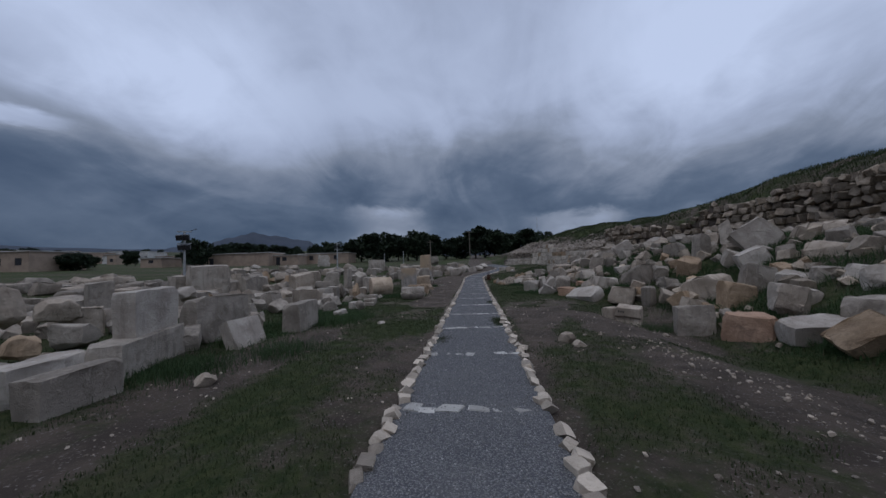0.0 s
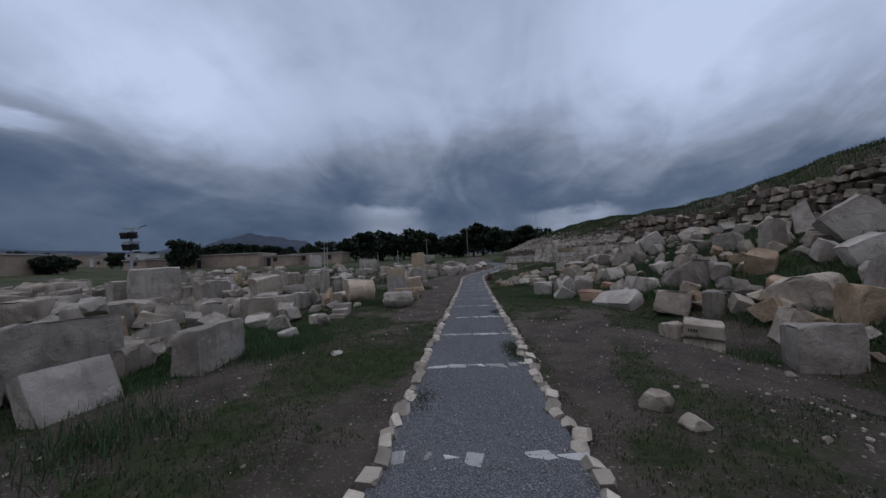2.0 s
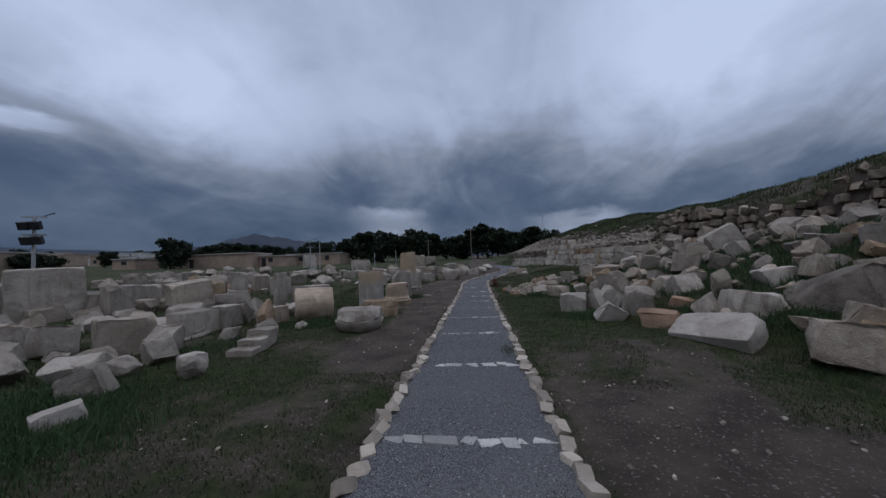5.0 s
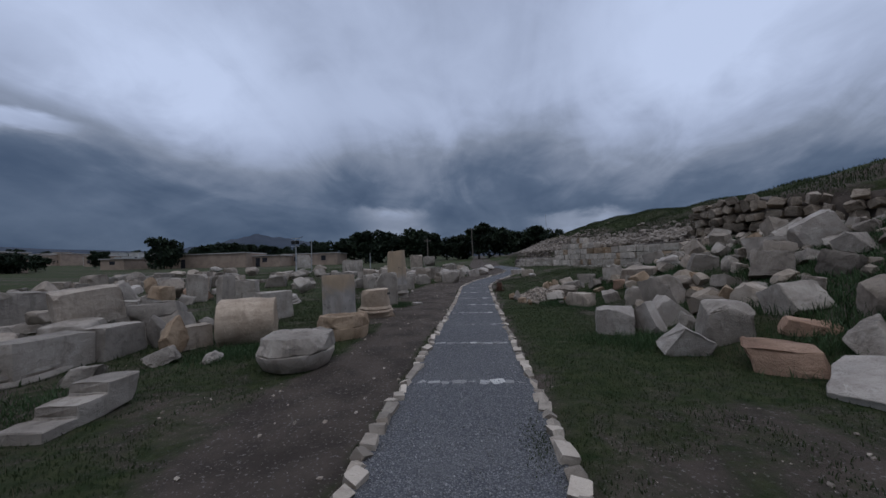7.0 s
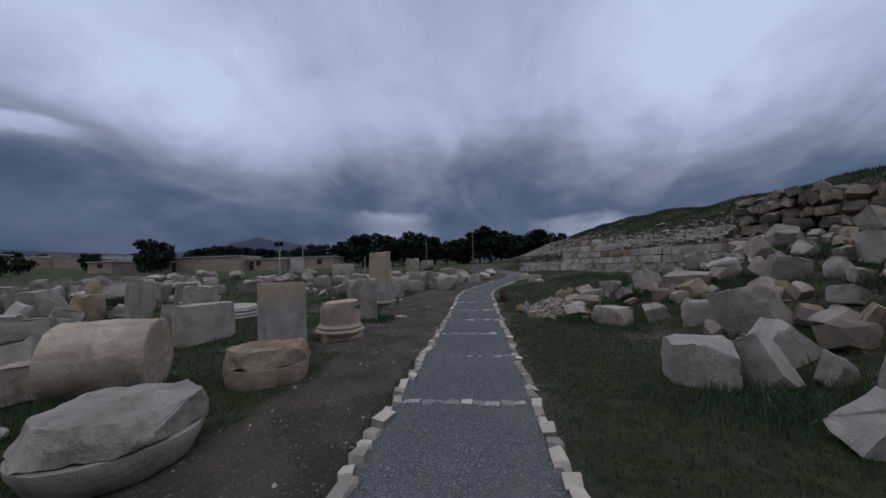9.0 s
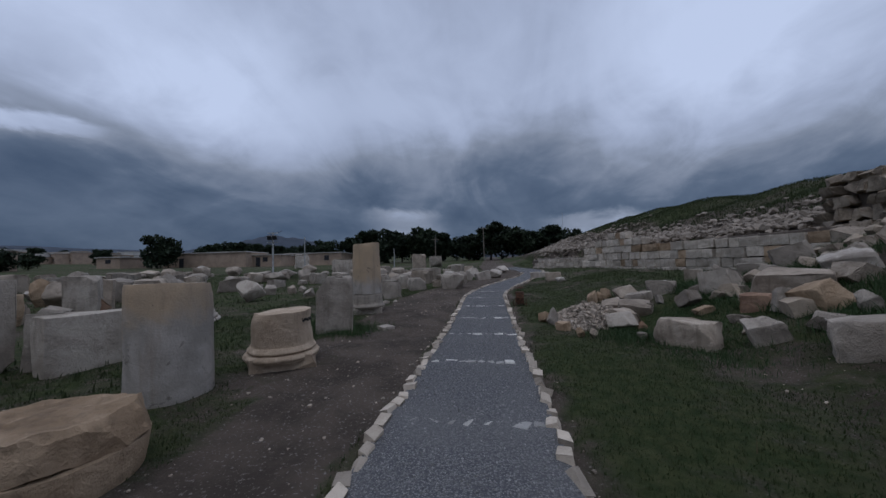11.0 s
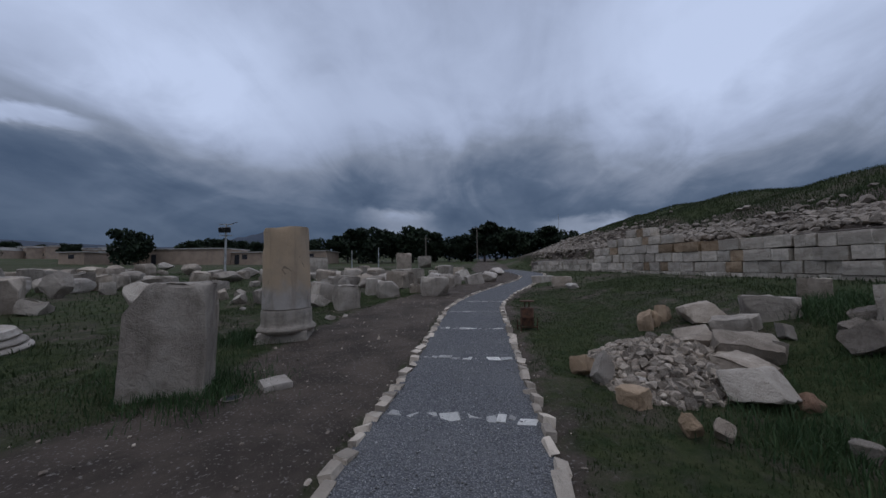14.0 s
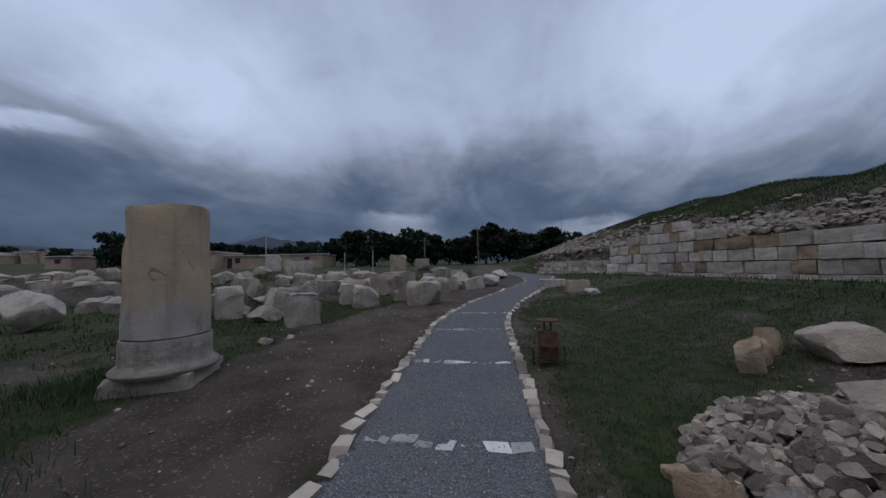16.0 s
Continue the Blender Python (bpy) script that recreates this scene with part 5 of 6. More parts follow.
def drain_hole(x, y):
    ob = new("drain_hole")
    ob.matrix_world = pose(x, y, float(land(x, y)) + 0.005, 0, 0, 20)
    tagged(ob, "small dark open drain hole in the soil", "drain hole")
    part("rim", turned_mesh([(0.085, -0.03), (0.11, 0.012), (0.085, 0.014), (0.075, -0.02)], 7, 22, 0.006), EARTH, ob)
    # closed disc: the shade inside the hole is put into its near-black colour
    part("pit", turned_mesh([(0.07, -0.06), (0.085, 0.006)], 8, 22, 0.003), HOLE, ob, "flat dark disc, the shade of the hole put into its colour")

# larger stones of the chip heap

# ---- far things ----
def box(bm, x0, x1, y0, y1, z0, z1):
    r = bmesh.ops.create_cube(bm, size=1)
    for v in r["verts"]:
        v.co = Vector(((x0 + x1) / 2 + v.co.x * (x1 - x0), (y0 + y1) / 2 + v.co.y * (y1 - y0), (z0 + z1) / 2 + v.co.z * (z1 - z0)))
    return bm


def cyl(bm, a, b, r0, r1, sides=10):
    a, b = Vector(a), Vector(b)
    m = Matrix.Translation((a + b) / 2) @ (b - a).to_track_quat("Z", "Y").to_matrix().to_4x4()
    bmesh.ops.create_cone(bm, cap_ends=True, segments=sides, radius1=r0, radius2=r1, depth=(b - a).length, matrix=m)
    return bm


def house(x, y, w, d, h, rz, mat, windows=0, door=False, label="", parapet=0.18):
    z = float(land(x, y)) - 0.3
    h *= 0.84
    ob = new("house")
    ob.matrix_world = pose(x, y, z, 0, 0, rz)
    tagged(ob, label or "low flat-roofed mud-brick house beyond the field", "house", "houses of the town")
    part("wall", box(bmesh.new(), -w / 2, w / 2, -d / 2, d / 2, 0, h), mat, ob)
    part("roof", box(bmesh.new(), -w / 2 - 0.25, w / 2 + 0.25, -d / 2 - 0.25, d / 2 + 0.25, h, h + parapet), ROOF, ob, "pale flat roof edge")
    for i in range(windows):
        cx = -w / 2 + w * (i + 0.5) / windows
        part("window", box(bmesh.new(), cx - 0.55, cx + 0.55, -d / 2 - 0.06, -d / 2 + 0.2, 1.3, min(2.5, h - 0.4)), HOLE, ob, "dark window")
    if door:
        part("door", box(bmesh.new(), -w * 0.3, -w * 0.3 + 1.0, -d / 2 - 0.05, -d / 2 + 0.2, 0.25, 2.3), HOLE, ob)
    return ob


def tree_shape(seed, h, spread, trunk=0.25, leaves=3200, leaf=0.5):
    r = random.Random(seed)
    bm = bmesh.new()
    cyl(bm, (0, 0, -0.3), (0, 0, h * 0.55), 0.035 * h * 0.5 + 0.08, 0.08, 9)
    tips = []
    for i in range(15):
        a, z = r.uniform(0, 6.28), h * r.uniform(trunk, 0.75)
        b = (math.cos(a) * spread * r.uniform(0.4, 0.85), math.sin(a) * spread * r.uniform(0.4, 0.85), min(h * 0.95, z + h * r.uniform(0.05, 0.25)))
        cyl(bm, (0, 0, z * 0.8), b, 0.09, 0.03, 5)
        tips.append((Vector(b), r.uniform(0.28, 0.5) * spread))
    tips.append((Vector((0, 0, h * 0.85)), 0.4 * spread))
    tips.append((Vector((0, 0, h * 0.3)), 0.75 * spread))
    tips.append((Vector((r.uniform(-1, 1) * 0.3 * spread, 0, h * 0.6)), 0.6 * spread))
    wood = finish(bm, "trunk", BARK)
    co, faces = [], []
    for i in range(leaves):
        c, rad = r.choice(tips)
        d = Vector((r.gauss(0, 1), r.gauss(0, 1), r.gauss(0, 0.8)))
        d.normalize()
        p = c + d * rad * r.uniform(0.55, 1.08)
        p.z = max(p.z, h * 0.04)
        q = Euler((r.uniform(0, 6.28), r.uniform(0, 6.28), r.uniform(0, 6.28))).to_matrix()
        s = leaf * r.uniform(0.5, 1.2)
        n = len(co)
        for k in ((-1, 0, 0), (0, -0.5, 0.15), (1, 0, 0), (0, 0.5, 0.1)):
            co.append(p + q @ (Vector(k) * s))
        faces.append((n, n + 1, n + 2, n + 3))
    me = bpy.data.meshes.new("crown")
    me.from_pydata(co, [], faces)
    me.materials.append(PINE)
    return wood, me


TREES = [tree_shape(900 + i, 9.0, (3.4, 2.6, 3.9, 2.2)[i], (0.08, 0.06, 0.10, 0.05)[i]) for i in range(4)]


def tree(x, y, h, k, wide=1.0, label="dark evergreen tree in the far tree line"):
    wood, crown = TREES[k % 4]
    ob = new("tree")
    s = h / 9.0
    ob.matrix_world = pose(x, y, float(land(x, y)), 0, 0, x * 37 + y * 11) @ Matrix.Diagonal((s * wide, s * wide, s, 1))
    tagged(ob, label, "tree", "tree line")
    for name, me in (("trunk", wood), ("crown", crown)):
        p = new(name, me)
        p.parent = ob


def pole(x, y, h, lamp=0, wood=False, label="", arm=0.0):
    z = float(land(x, y))
    ob = new("lamp_post" if lamp else "utility_pole")
    ob.matrix_world = pose(x, y, z, 0, 0, 25)
    tagged(ob, label or "slender far-off utility pole", "lamp post" if lamp else "pole")
    part("pole", cyl(bmesh.new(), (0, 0, -0.2), (0, 0, h), 0.07 if not wood else 0.11, 0.05 if not wood else 0.08), WOOD if wood else STEEL, ob)
    if lamp:
        for zz in (h - 0.05, h - 0.75):
            part("crossbar", box(bmesh.new(), -0.36, 0.36, -0.03, 0.03, zz - 0.03, zz + 0.03), STEEL, ob)
        for i in range(lamp):
            cx, cz = (-0.2, 0.14, -0.12, 0.2)[i], (h - 0.42, h - 0.40, h - 1.0, h - 0.98)[i]
            lampbox = box(bmesh.new(), cx - 0.15, cx + 0.15, -0.25, -0.08, cz - 0.17, cz + 0.15)
            bmesh.ops.rotate(lampbox, verts=lampbox.verts, cent=(cx, -0.2, cz), matrix=Matrix.Rotation(0.4, 3, "X"))
            part("floodlight", lampbox, LAMP, ob, "dark floodlight housing")
        part("aerial", cyl(bmesh.new(), (0.3, 0, h), (0.62, 0, h + 0.12), 0.02, 0.02, 6), LAMP, ob)
    if arm:
        part("crossarm", box(bmesh.new(), -arm, arm, -0.04, 0.04, h - 0.5, h - 0.4), WOOD, ob)
    return ob


def hill(name, azimuths, heights, dist, material, label):
    """A ridge seen far off: azimuths in degrees from north, clockwise."""
    bm = bmesh.new()
    rows = []
    r = random.Random(len(azimuths))
    n = 80
    for lay, (dk, hk) in enumerate(((1.0, 0.0), (1.15, 0.55), (1.35, 1.0), (1.7, 0.4))):
        row = []
        for i in range(n + 1):
            a = azimuths[0] + (azimuths[-1] - azimuths[0]) * i / n
            h = float(np.interp(a, azimuths, heights)) * hk * dist * 1.35
            h *= 1 + 0.018 * math.sin(i * 0.55 + lay) + 0.012 * math.sin(i * 1.3)
            row.append(bm.verts.new((dist * dk * math.sin(radians(a)), dist * dk * math.cos(radians(a)), h - (8 if lay == 0 else 0))))
        rows.append(row)
    for a, b in zip(rows, rows[1:]):
        for i in range(n):
            bm.faces.new((a[i], a[i + 1], b[i + 1], b[i]))
    bmesh.ops.recalc_face_normals(bm, faces=bm.faces)
    return tagged(new(name, finish(bm, name, material, 60)), label, "mountain", kind="structure")


def litter_bin(x, y):
    ob = new("litter_bin")
    ob.matrix_world = pose(x, y, float(land(x, y)), 0, 0, 12)
    tagged(ob, "small rusty drum litter bin on a metal frame beside the path", "litter bin")
    part("drum", turned_mesh([(0.125, 0.09), (0.135, 0.1), (0.135, 0.25), (0.14, 0.26), (0.135, 0.27), (0.135, 0.44), (0.13, 0.45)], 5, 24, 0.004), RUSTY, ob)
    part("lid", turned_mesh([(0.02, 0.56), (0.15, 0.575), (0.15, 0.59), (0.02, 0.60)], 6, 20, 0.003), RUSTY, ob, "round rusty lid held above the drum")
    for sx in (-0.045, 0.045):
        part("lid_post", cyl(bmesh.new(), (sx, 0, 0.44), (sx, 0, 0.58), 0.013, 0.013, 8), RUSTY, ob)
    for sx in (-1, 1):
        for sy in (-1, 1):
            part("leg", cyl(bmesh.new(), (0.17 * sx, 0.11 * sy, -0.05), (0.17 * sx, 0.11 * sy, 0.26 if sy < 0 else 0.2), 0.011, 0.011, 6), RUSTY, ob)
    for sy in (-1, 1):
        part("rail", box(bmesh.new(), -0.18, 0.18, 0.11 * sy - 0.01, 0.11 * sy + 0.01, 0.06, 0.08), RUSTY, ob)

# ---- loose stones, rubble, grass ----
def free_spots(n, xr, yr, seed, ok):
    r = np.random.RandomState(seed)
    x, y = r.uniform(*xr, n), r.uniform(*yr, n)
    k = ok(x, y)
    return x[k], y[k]


def rubble_pile():
    """Broken chips heaped by the path."""
    r = random.Random(12)
    spots, sizes = [], []
    for i in range(1900):
        a, d = r.uniform(0, 6.28), r.random() ** 0.6
        x, y = 2.55 + 0.95 * d * math.cos(a) + 0.35 * d * math.sin(a), 22.85 + 1.15 * d * math.sin(a)
        spots.append((x, y, float(land(x, y)) + 0.38 * (1 - d) * r.uniform(0.6, 1.0)))
        sizes.append(0.05 + 0.115 * r.random() ** 1.6)
    shapes = [finish(boulder_mesh(1, r.uniform(0.7, 1), r.uniform(0.6, 0.95), 950 + i, 0.6, 0.62, 0), "stone_chip", CHIP, 30) for i in range(14)]
    pile = tagged(new("rubble_pile"), "heap of broken pale stone chips beside the path", "rubble")
    pile.location = (2.55, 22.85, 0)
    ranked = sorted(zip(sizes, spots), key=lambda q: -q[0])
    for s, p in ranked[:290]:
        ob = new("stone_chip", r.choice(shapes))
        ob.parent = pile
        ob.matrix_basis = pose(p[0] - 2.55, p[1] - 22.85, p[2] - 0.03, r.gauss(0, 35), r.gauss(0, 35), r.uniform(0, 360)) @ Matrix.Diagonal((1.05 * s, 1.05 * s, 1.05 * s, 1))
    scatter("stone_chips", [p for s, p in ranked[290:]], [s for s, p in ranked[290:]], CHIP, 13, "small broken stone chips filling the heap", "rubble", 0, 1.0)


def terrace_rubble():
    """Loose stones on the slope above the dressed wall."""
    r = random.Random(14)
    spots, sizes = [], []
    for i in range(5200):
        y = r.uniform(24, 56)
        x = wall_x(min(y, 46)) + (0.3 + abs(r.gauss(0, 1.3)) if y < 39 else 0.0 + abs(r.gauss(0, 1.8)))
        spots.append((x, y, float(land(x, y)) + 0.04))
        sizes.append(0.08 + 0.26 * r.random() ** 1.9)
    scatter("terrace_rubble", spots, sizes, DARK, 15, "rough brown rubble strewn above the dressed wall", "rubble", 0)


def bank_rubble():
    r = random.Random(16)
    spots, sizes = [], []
    for i in range(300):
        y = r.uniform(-3, 23)
        x = 5.5 - 1.4 * float(smooth(10, 15, y)) + 6.6 * r.random()
        spots.append((x, y, float(land(x, y)) + 0.02))
        sizes.append(r.uniform(0.12, 0.5))
    scatter("bank_rubble", spots, sizes, RUBBLE, 17, "small broken stones between the fallen blocks", "rubble", 0)


def field_stones():
    """The stone yard beyond the near blocks: one thing each."""
    r = random.Random(18)
    shapes = [finish(block_mesh(1, 0.8, 0.8, 860 + i, 0.7, 0.05), "stone_block", m) for i, m in enumerate((MARBLE, DARK, CREAM, MARBLE, CREAM))]
    shapes += [finish(boulder_mesh(1, 0.8, 0.7, 870 + i, 0.6, 0.7, 1), "stone_block", m) for i, m in enumerate((MARBLE, CREAM, DARK, MARBLE))]
    for i in range(330):
        y = r.uniform(6, 46)
        x = -r.uniform(8.0, 34) if y < 26 else -r.uniform(5.5, 36)
        if y > 31 and r.random() < 0.4:
            x = -r.uniform(1.5, 9)
        if 18.5 < y < 30 and -14 < x < -4 or fbm(np.array([x]), np.array([y]), 0.12, 21)[0] < -0.28:
            continue
        s = r.uniform(0.5, 1.25)
        ob = put(r.choice(shapes), x, y, float(land(x, y)) - 0.06, r.uniform(0, 360), r.gauss(0, 5), r.gauss(0, 5), "stone_block", "pale worn building stone lying in the field", "stone block", "stones of the far yard")
        ob.scale = (s * r.uniform(0.7, 1.5), s, s * r.uniform(0.6, 1.1))


def fill_stones():
    """Fallen stones between the larger ones, on the bank and in the yard: the nearest are things, the rest one heap."""
    r = random.Random(52)
    spots = []
    for area, count in (("bank", 1500), ("yard", 260)):
        for _ in range(count):
            if area == "bank":
                y = r.uniform(-3.0, 23.5)
                x = r.uniform(5.9 - 1.5 * float(smooth(10, 15, y)), float(rubble_x(y)) - 0.6)
                s = r.uniform(0.32, 0.95)
            else:
                y = r.uniform(3, 31)
                x = -r.uniform(5.0, 13.0) if y < 27 else -r.uniform(4.0, 13.0)
                if 18.5 < y < 28 and x > -12:
                    continue
                s = r.uniform(0.45, 1.0)
                if fbm(np.array([x]), np.array([y]), 0.18, 61)[0] < (0.0 if y > 17 else -0.25):
                    continue
            if any((x - a) ** 2 + (y - b) ** 2 < (0.5 * s + c * 0.62) ** 2 for a, b, c in TAKEN):
                continue
            TAKEN.append((x, y, 0.5 * s))
            spots.append((area, x, y, s))
    shapes = {}
    for k, m in enumerate((MARBLE, CREAM, MARBLE, DARK, CREAM, TAN)):
        for i in range(4):
            shapes[k, i] = finish(boulder_mesh(1, 0.8, 0.75, 880 + 7 * k + i, 0.8, r.choice((0.74, 0.8, 0.86)), 2), "broken_stone", m, 26)
    bank = sorted((q for q in spots if q[0] == "bank"), key=lambda q: q[1])
    near = bank[:130] + [q for q in spots if q[0] == "yard"]
    for area, x, y, s in near:
        k = r.randrange(6) if area == "bank" else r.choice((0, 1, 2, 2))
        ob = new("broken_stone", shapes[k, r.randrange(4)])
        ob.matrix_world = pose(x, y, float(land(x, y)) - 0.12 * s, r.gauss(0, 16), r.gauss(0, 16), r.uniform(0, 360)) @ Matrix.Diagonal((s, s * r.uniform(0.8, 1.1), s * r.uniform(0.7, 1.15), 1))
        tagged(ob, "broken weathered stone lying among fallen blocks", "stone", "broken stones on the bank" if area == "bank" else "carved blocks in the yard")
    for i, mat in enumerate((MARBLE, CREAM)):
        rest = bank[130 + i::2]
        scatter("fallen_stones", [(x, y, float(land(x, y)) - 0.05 * s) for _, x, y, s in rest], [q[3] for q in rest], mat, 54 + i, "heaped broken stones high on the bank", "stones", 2, 0.3, 0.8)


def pebbles():
    x, y = free_spots(5500, (-6, 6), (-2, 32), 5, lambda a, b: (np.abs(a - path_centre(b)) > 0.85) & (turf_at(a, b) < 0.55))
    r = random.Random(6)
    z = land_detail(x, y)
    scatter("pebbles", list(zip(x.tolist(), y.tolist(), z.tolist())), [0.012 + 0.04 * r.random() ** 3 for _ in x], CHIP, 23, "small pale pebbles strewn over bare soil", "pebbles", 0)
    x, y = free_spots(900, (2.0, 5.2), (0.5, 6.5), 8, lambda a, b: np.abs(a - 3.3 - 0.15 * (4 - b)) < 0.5 + 0.3 * np.sin(5 * b))
    scatter("stray_pebbles", list(zip(x.tolist(), y.tolist(), land_detail(x, y).tolist())), [0.012 + 0.06 * r.random() ** 4 for _ in x], CREAM, 24, "whitish pebbles scattered along the worn track", "pebbles", 0)
    x, y = free_spots(14000, (-0.75, 0.75), (-1, 30), 7, lambda a, b: b > -2)
    x = x + path_centre(y)
    scatter("gravel", list(zip(x.tolist(), y.tolist(), (land(x, y) + 0.012).tolist())), [r.uniform(0.008, 0.02) for _ in x], GRIT, 25, "loose grey gravel on the path", "gravel", 0)


def blades(name, x, y, z, height, width, material, seed, label, category="grass", lean=0.35):
    r = np.random.RandomState(seed)
    n = len(x)
    a = r.uniform(0, 2 * np.pi, n)
    h = height * r.uniform(0.45, 1.25, n)
    w = width * r.uniform(0.6, 1.3, n)
    la = r.uniform(0, 2 * np.pi, n)
    ln = h * np.abs(r.normal(0, lean, n))
    base = np.stack([x, y, z], -1)
    side = np.stack([np.cos(a) * w, np.sin(a) * w, np.zeros(n)], -1)
    mid = base + np.stack([np.cos(la) * ln * 0.35, np.sin(la) * ln * 0.35, h * 0.6], -1)
    tip = base + np.stack([np.cos(la) * ln, np.sin(la) * ln, h], -1)
    co = np.stack([base - side, base + side, mid + side * 0.7, mid - side * 0.7, tip], 1).reshape(-1, 3)
    i = np.arange(n) * 5
    me = bpy.data.meshes.new(name)
    quads = np.stack([i, i + 1, i + 2, i + 3], -1).tolist()
    tris = np.stack([i + 3, i + 2, i + 4], -1).tolist()
    me.from_pydata(co.tolist(), [], quads + tris)
    me.materials.append(material)
    return tagged(new(name, me), label, category, kind="stuff")


def grass():
    r = np.random.RandomState(31)

    def where(n, xr, yr, least):
        x, y = r.uniform(*xr, n), r.uniform(*yr, n)
        g = turf_at(x, y) + 0.35 * fbm(x, y, 2.4, 33)
        k = (g > least) & (np.abs(x - path_centre(y)) > HALF + 0.16)
        return x[k], y[k]
    x, y = where(420000, (-7.5, 6.5), (-1.5, 32), 0.46)
    blades("grass", x, y, land_detail(x, y) - 0.01, 0.042, 0.005, GRASS, 34, "short dark green grass beside the path")
    x, y = where(90000, (-30, 16), (2, 60), 0.5)
    k = (np.abs(x) > 4.5) | (y > 32)
    x, y = x[k], y[k]
    blades("field_grass", x, y, land_detail(x, y) - 0.01, 0.11, 0.012, GRASS, 35, "rough green grass between the stones")
    x, y = where(1800, (-9, 9), (0, 34), 0.75)
    blades("dry_grass", x, y, land_detail(x, y) - 0.01, 0.11, 0.004, STRAW, 36, "thin dry grass stalks")
    x, y = r.uniform(4.8, 13.5, 160000), r.uniform(-3, 24, 160000)
    k = (fbm(x, y, 0.45, 71) + 0.4 * fbm(x, y, 1.6, 72) > -0.22) & (x > 5.7 - 1.5 * smooth(10, 15, y)) & (x < rubble_x(y))
    blades("slope_grass", x[k], y[k], land(x[k], y[k]) - 0.02, 0.20, 0.007, WEED, 38, "rank green grass growing between the fallen stones", "grass", 0.6)
    x, y = r.uniform(9.5, 24, 210000), r.uniform(-2, 60, 210000)
    k = (x > np.where(y < 24, rubble_x(y) + 0.7, wall_x(np.minimum(y, 46)) + 2.6)) & (fbm(x, y, 0.5, 81) > -0.5)
    x, y = x[k], y[k]
    blades("bank_grass", x, y, land(x, y) - 0.02, 0.15, 0.012, GRASS, 37, "long grass on the crest of the bank")


def path_moss():
    """Low green growth creeping in over the gravel from the kerb."""
    r = np.random.RandomState(43)
    for cx, cy, n in ((0.60, 8.25, 2600), (0.62, 7.75, 900), (-0.6, 6.2, 500), (0.62, 12.1, 600)):
        x, y = cx + r.normal(0, 0.08, n), cy + r.normal(0, 0.22, n)
        blades("path_moss", x, y, land(x, y) + 0.01, 0.018, 0.004, GRASS, int(100 * cy), "low dark green growth on the gravel", "moss", 0.5)


def weeds():
    """Leafy clumps at the feet of the stones."""
    r = random.Random(41)
    spots = [(-4.3, 4.4), (-4.7, 6.3), (-3.6, 8.4), (-3.9, 9.2), (-4.6, 10.0), (-4.9, 9.5), (-5.0, 12.6), (-4.4, 15.6), (-4.0, 22.1), (-2.9, 21.7), (-3.3, 21.6), (-4.2, 24.0), (3.9, 20.8), (3.4, 19.7), (4.5, 22.0), (2.9, 21.0), (4.4, 17.3), (3.4, 15.6), (2.6, 15.7), (5.4, 12.5), (6.2, 10.5), (6.8, 14.0), (6.0, 16.5), (5.2, 19.4), (7.2, 18.8), (4.9, 8.6), (7.4, 9.4), (8.2, 12.8), (5.8, 6.0), (6.4, 22.8), (5.6, 24.0), (-6.2, 7.2), (-3.4, 5.4), (-4.1, 15.0), (-3.76, 8.4), (-3.9, 9.7), (-3.6, 9.3), (-4.4, 9.6), (-5.1, 9.8), (-4.9, 4.4), (-4.7, 6.9), (-5.2, 7.9), (4.4, 13.9), (3.2, 15.3), (4.8, 11.3), (-4.4, 14.8), (-3.9, 15.3)]
    for x, y in spots:
        xs = np.array([x + r.gauss(0, 0.36) for _ in range(1500)])
        ys = np.array([y + r.gauss(0, 0.36) for _ in range(1500)])
        hgt = r.uniform(0.09, 0.18)
        blades("weed_clump", xs, ys, land(xs, ys) - 0.02, hgt, 0.0045, WEED, r.randint(0, 9999), "dark green weeds growing among the stones", "weeds", 0.6)

# ---- the far country ----
tree(-48.2, 96.9, 6.0, 0, 1.25)
tree(-46.6, 101.4, 6.4, 1, 1.25)
tree(-42.0, 99.4, 6.4, 2, 1.25)
tree(-39.4, 102.9, 7.2, 3, 1.25)
tree(-36.2, 103.5, 8.4, 4, 1.25)
tree(-30.2, 96.2, 8.5, 5, 1.25)
tree(-26.2, 95.9, 8.7, 6, 1.25)
tree(-25.0, 107.6, 8.6, 7, 1.25)
tree(-20.2, 99.9, 8.0, 8, 1.25)
tree(-17.4, 99.8, 8.8, 9, 1.25)
tree(-16.0, 110.6, 8.8, 10, 1.25)
tree(-12.2, 103.6, 7.6, 11, 1.25)
tree(-9.1, 109.1, 6.9, 12, 1.35)
tree(-5.4, 104.3, 7.0, 13, 1.35)
tree(-3.0, 106.9, 6.2, 14, 1.35)
tree(0.6, 100.3, 9.6, 15, 1.35)
tree(3.6, 107.4, 9.4, 16, 1.35)
tree(6.9, 111.0, 8.6, 17, 1.35)
tree(9.8, 106.5, 7.2, 18, 1.35)
tree(13.2, 109.8, 6.9, 19, 1.35)
tree(15.9, 109.1, 7.9, 20, 1.35)
tree(17.2, 100.7, 7.3, 21, 1.35)
tree(21.6, 110.9, 7.3, 22, 1.35)
tree(23.5, 108.7, 5.8, 23, 1.35)
tree(-102.6, 120.1, 6.6, 24, 1.4)
tree(-95.1, 116.7, 7.0, 25, 1.4)
tree(-100.6, 128.8, 8.4, 26, 1.4)
tree(-92.2, 123.6, 7.9, 27, 1.4)
tree(-90.2, 127.5, 7.7, 28, 1.4)
tree(-87.5, 130.2, 7.5, 29, 1.4)
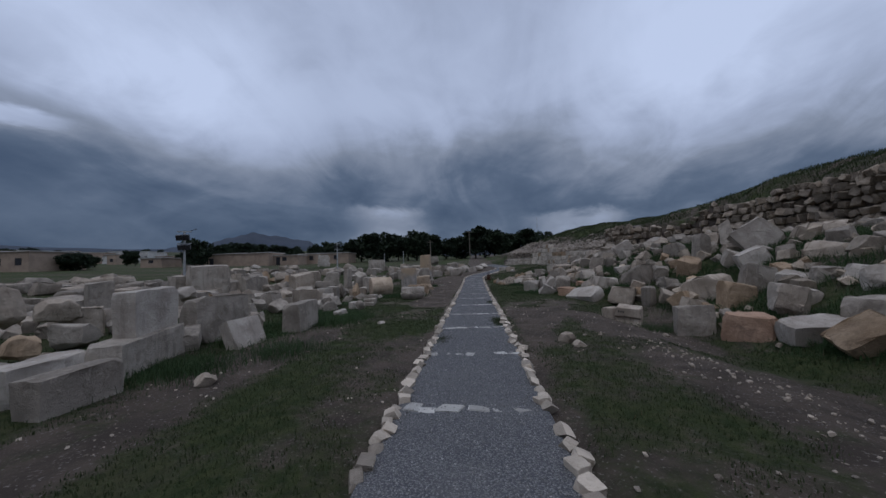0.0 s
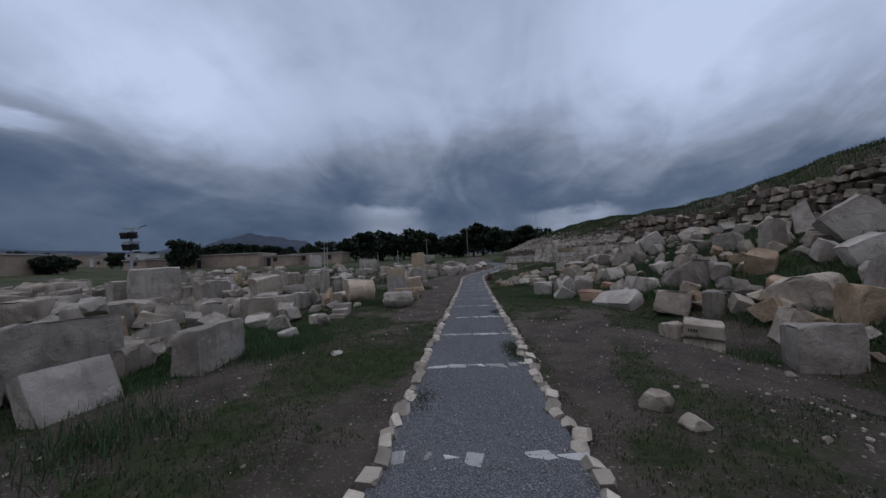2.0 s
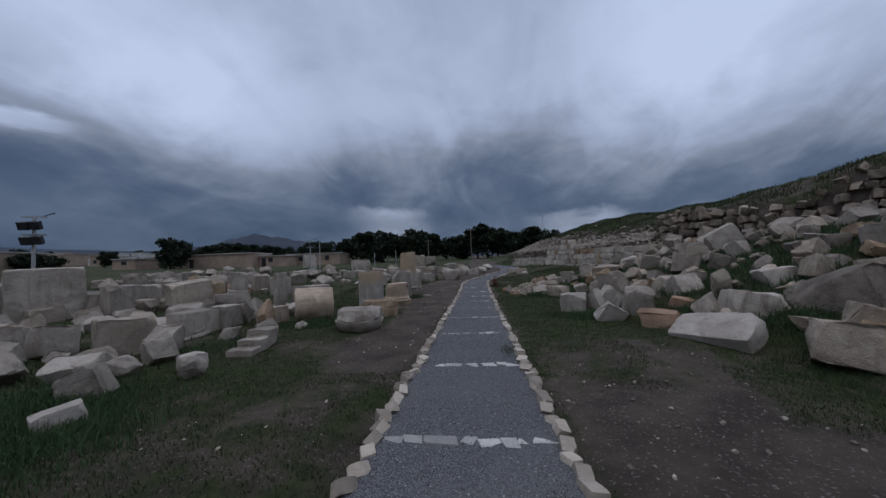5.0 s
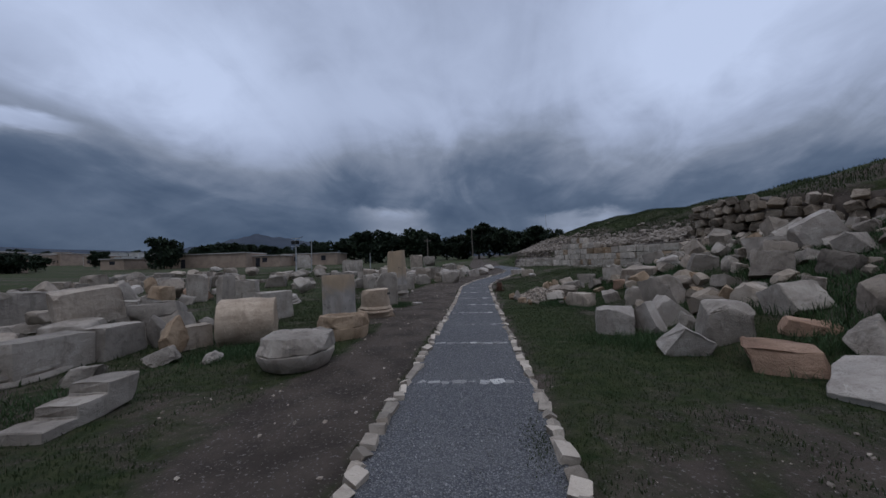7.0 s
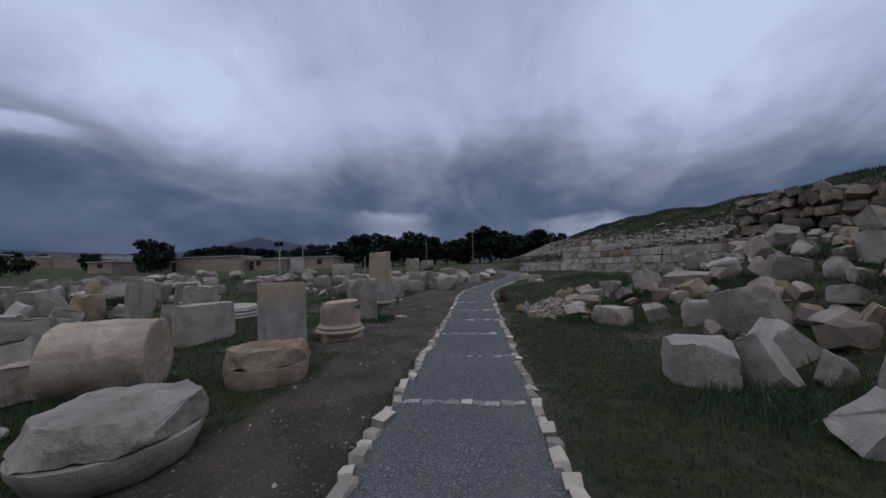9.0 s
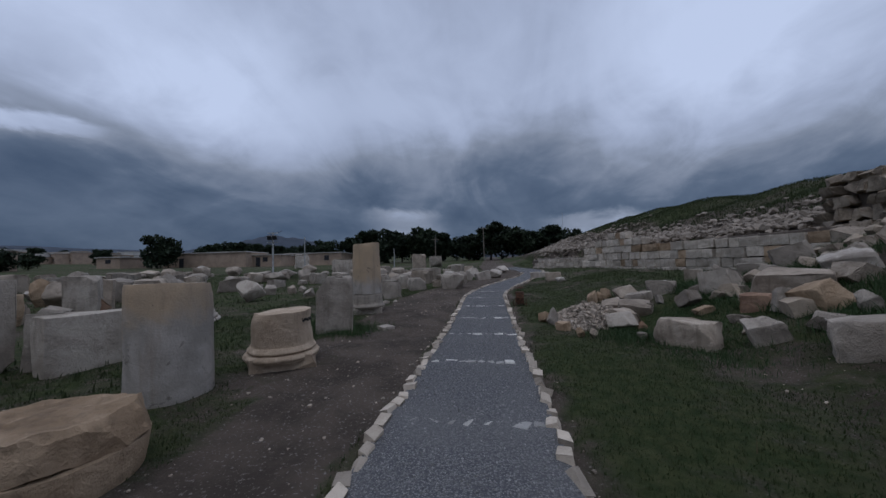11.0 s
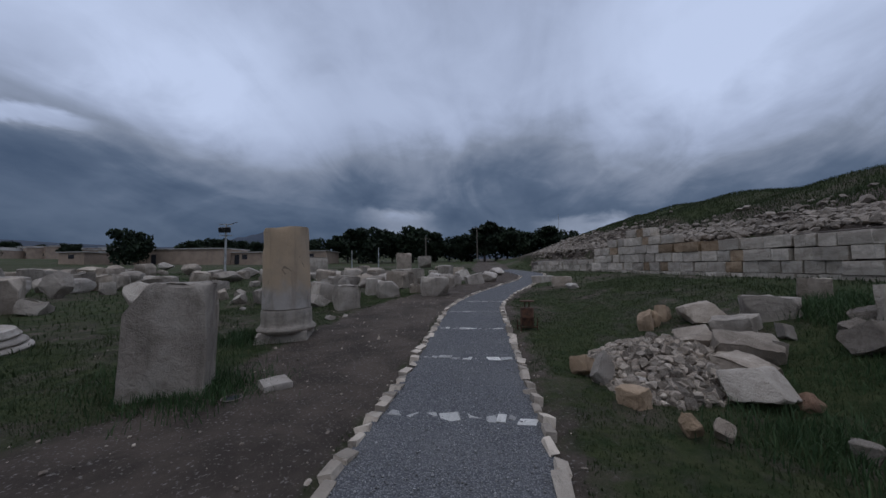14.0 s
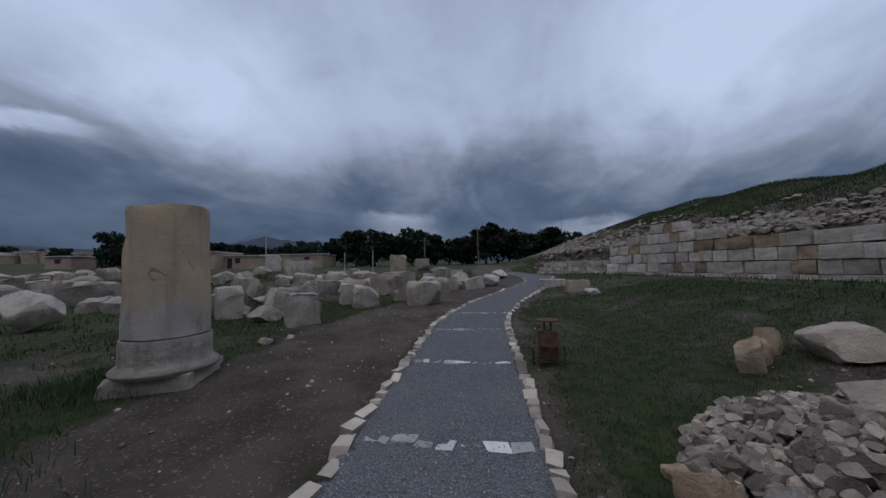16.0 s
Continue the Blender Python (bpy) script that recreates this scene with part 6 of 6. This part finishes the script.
tree(-82.0, 128.3, 7.1, 30, 1.4)
tree(-79.1, 131.6, 6.6, 31, 1.4)
tree(-70.1, 124.6, 6.3, 32, 1.4)
tree(-66.2, 72.1, 6.7, 2, 1.1, "broad dark tree standing by the houses")
tree(-66.0, 74.2, 5.7, 0, 1, "broad dark tree standing by the houses")
tree(-99.6, 85.7, 4.4, 1, 1)
tree(-98.2, 86.8, 4.5, 3, 1)
tree(-74.5, 54.9, 3.4, 2, 1.6, "low dark bush before a house")
tree(-81.9, 62.5, 3.2, 0, 1.6, "low dark bush before a house")
house(-81.5, 53.1, 10.8, 9, 4.3, 5, MUD, 3, False, "two-storey brown brick house with dark windows")
house(-103.8, 58.7, 9.6, 9, 4.7, 5, MUD, 3, False, "brown brick house at the edge of the field")
house(-61.4, 81.7, 18.7, 8, 3.9, 5, MUD, 0, True, "long low mud-brick building with a pale roof edge")
house(-49.4, 85.1, 7.1, 8, 3.2, 5, MUD, 1, True, "low mud-brick annex beside the long building")
house(-42.0, 91.9, 13.7, 8, 3.6, 5, MUD, 2, False, "low brown building with a pale roof line")
house(-75.7, 73.2, 5.0, 6, 2.9, 5, MUD, 1, False, "small mud-brick shed with a dark opening")
house(-136.2, 114.9, 3.6, 7, 4.8, 5, MUD, 1, False, "small brown town house far off")
house(-105.1, 60.5, 11.3, 9, 4.7, 6, MUD, 3, False, "brown brick house at the edge of the field")


def town():
    """Small flat-roofed houses on the slope beyond the fields."""
    r = random.Random(77)
    for _ in range(46):
        a, d = radians(r.uniform(-66, -47)), r.uniform(195, 360)
        mat = r.choice((PLASTER, PLASTER, MUD))
        house(d * math.sin(a), 14 + d * math.cos(a), r.uniform(5, 11), r.uniform(6, 8), r.uniform(3.2, 6.5), r.uniform(-25, 60), mat, r.choice((1, 2, 3)), False, "pale plastered town house far off" if mat is PLASTER else "small brown town house far off")
    for _ in range(16):
        a, d = radians(r.uniform(-66, -45)), r.uniform(185, 330)
        tree(d * math.sin(a), 14 + d * math.cos(a), r.uniform(4, 7), r.randrange(4), 1.3, "dark tree between the town houses")


town()
pole(-17.0, 17.7, 3.75, 4, label="tall grey lamp post with dark floodlights")
pole(-15.9, 37.1, 3.7, 2, label="grey lamp post standing in the stone field")
pole(-22.7, 52.8, 4.4, 0)
pole(-10.4, 79.1, 5.3, 0, True, arm=0.8)
pole(-1.0, 90.0, 8.0, 0, True, arm=0.9)
pole(-12.2, 56.4, 2.7, 0)
pole(23.5, 122.5, 13.6, 0, label="thin tall aerial mast far off")
pole(-15.7, 56.8, 2.4, 0)
hill("mountain", (-50, -45, -41, -37, -35, -33, -30, -27, -24), (0.03, 0.062, 0.07, 0.094, 0.1, 0.094, 0.086, 0.075, 0.02), 1500, RIDGE, "mountain beyond the town, its blue-grey colour standing for haze")
hill("mountain_range", (-75, -62, -55, -50, -44, -38, -30, -18, -5, 15, 40), (0.064, 0.062, 0.06, 0.058, 0.056, 0.058, 0.055, 0.05, 0.04, 0.03, 0.02), 2100, RIDGE, "low hills along the horizon, their blue-grey colour standing for haze")
litter_bin(1.14, 25.09)
grooved_stone()
painted_marks(-2.97, 19.14, 0.68, 0.432, -0.3, 7)
drain_hole(-2.47, 21.5)
rubble_pile()
terrace_rubble()
bank_rubble()
fill_stones()
field_stones()
build_rubble_wall()
build_dressed_wall()
lay_kerb()
lay_crossings()
pebbles()
grass()
path_moss()
weeds()
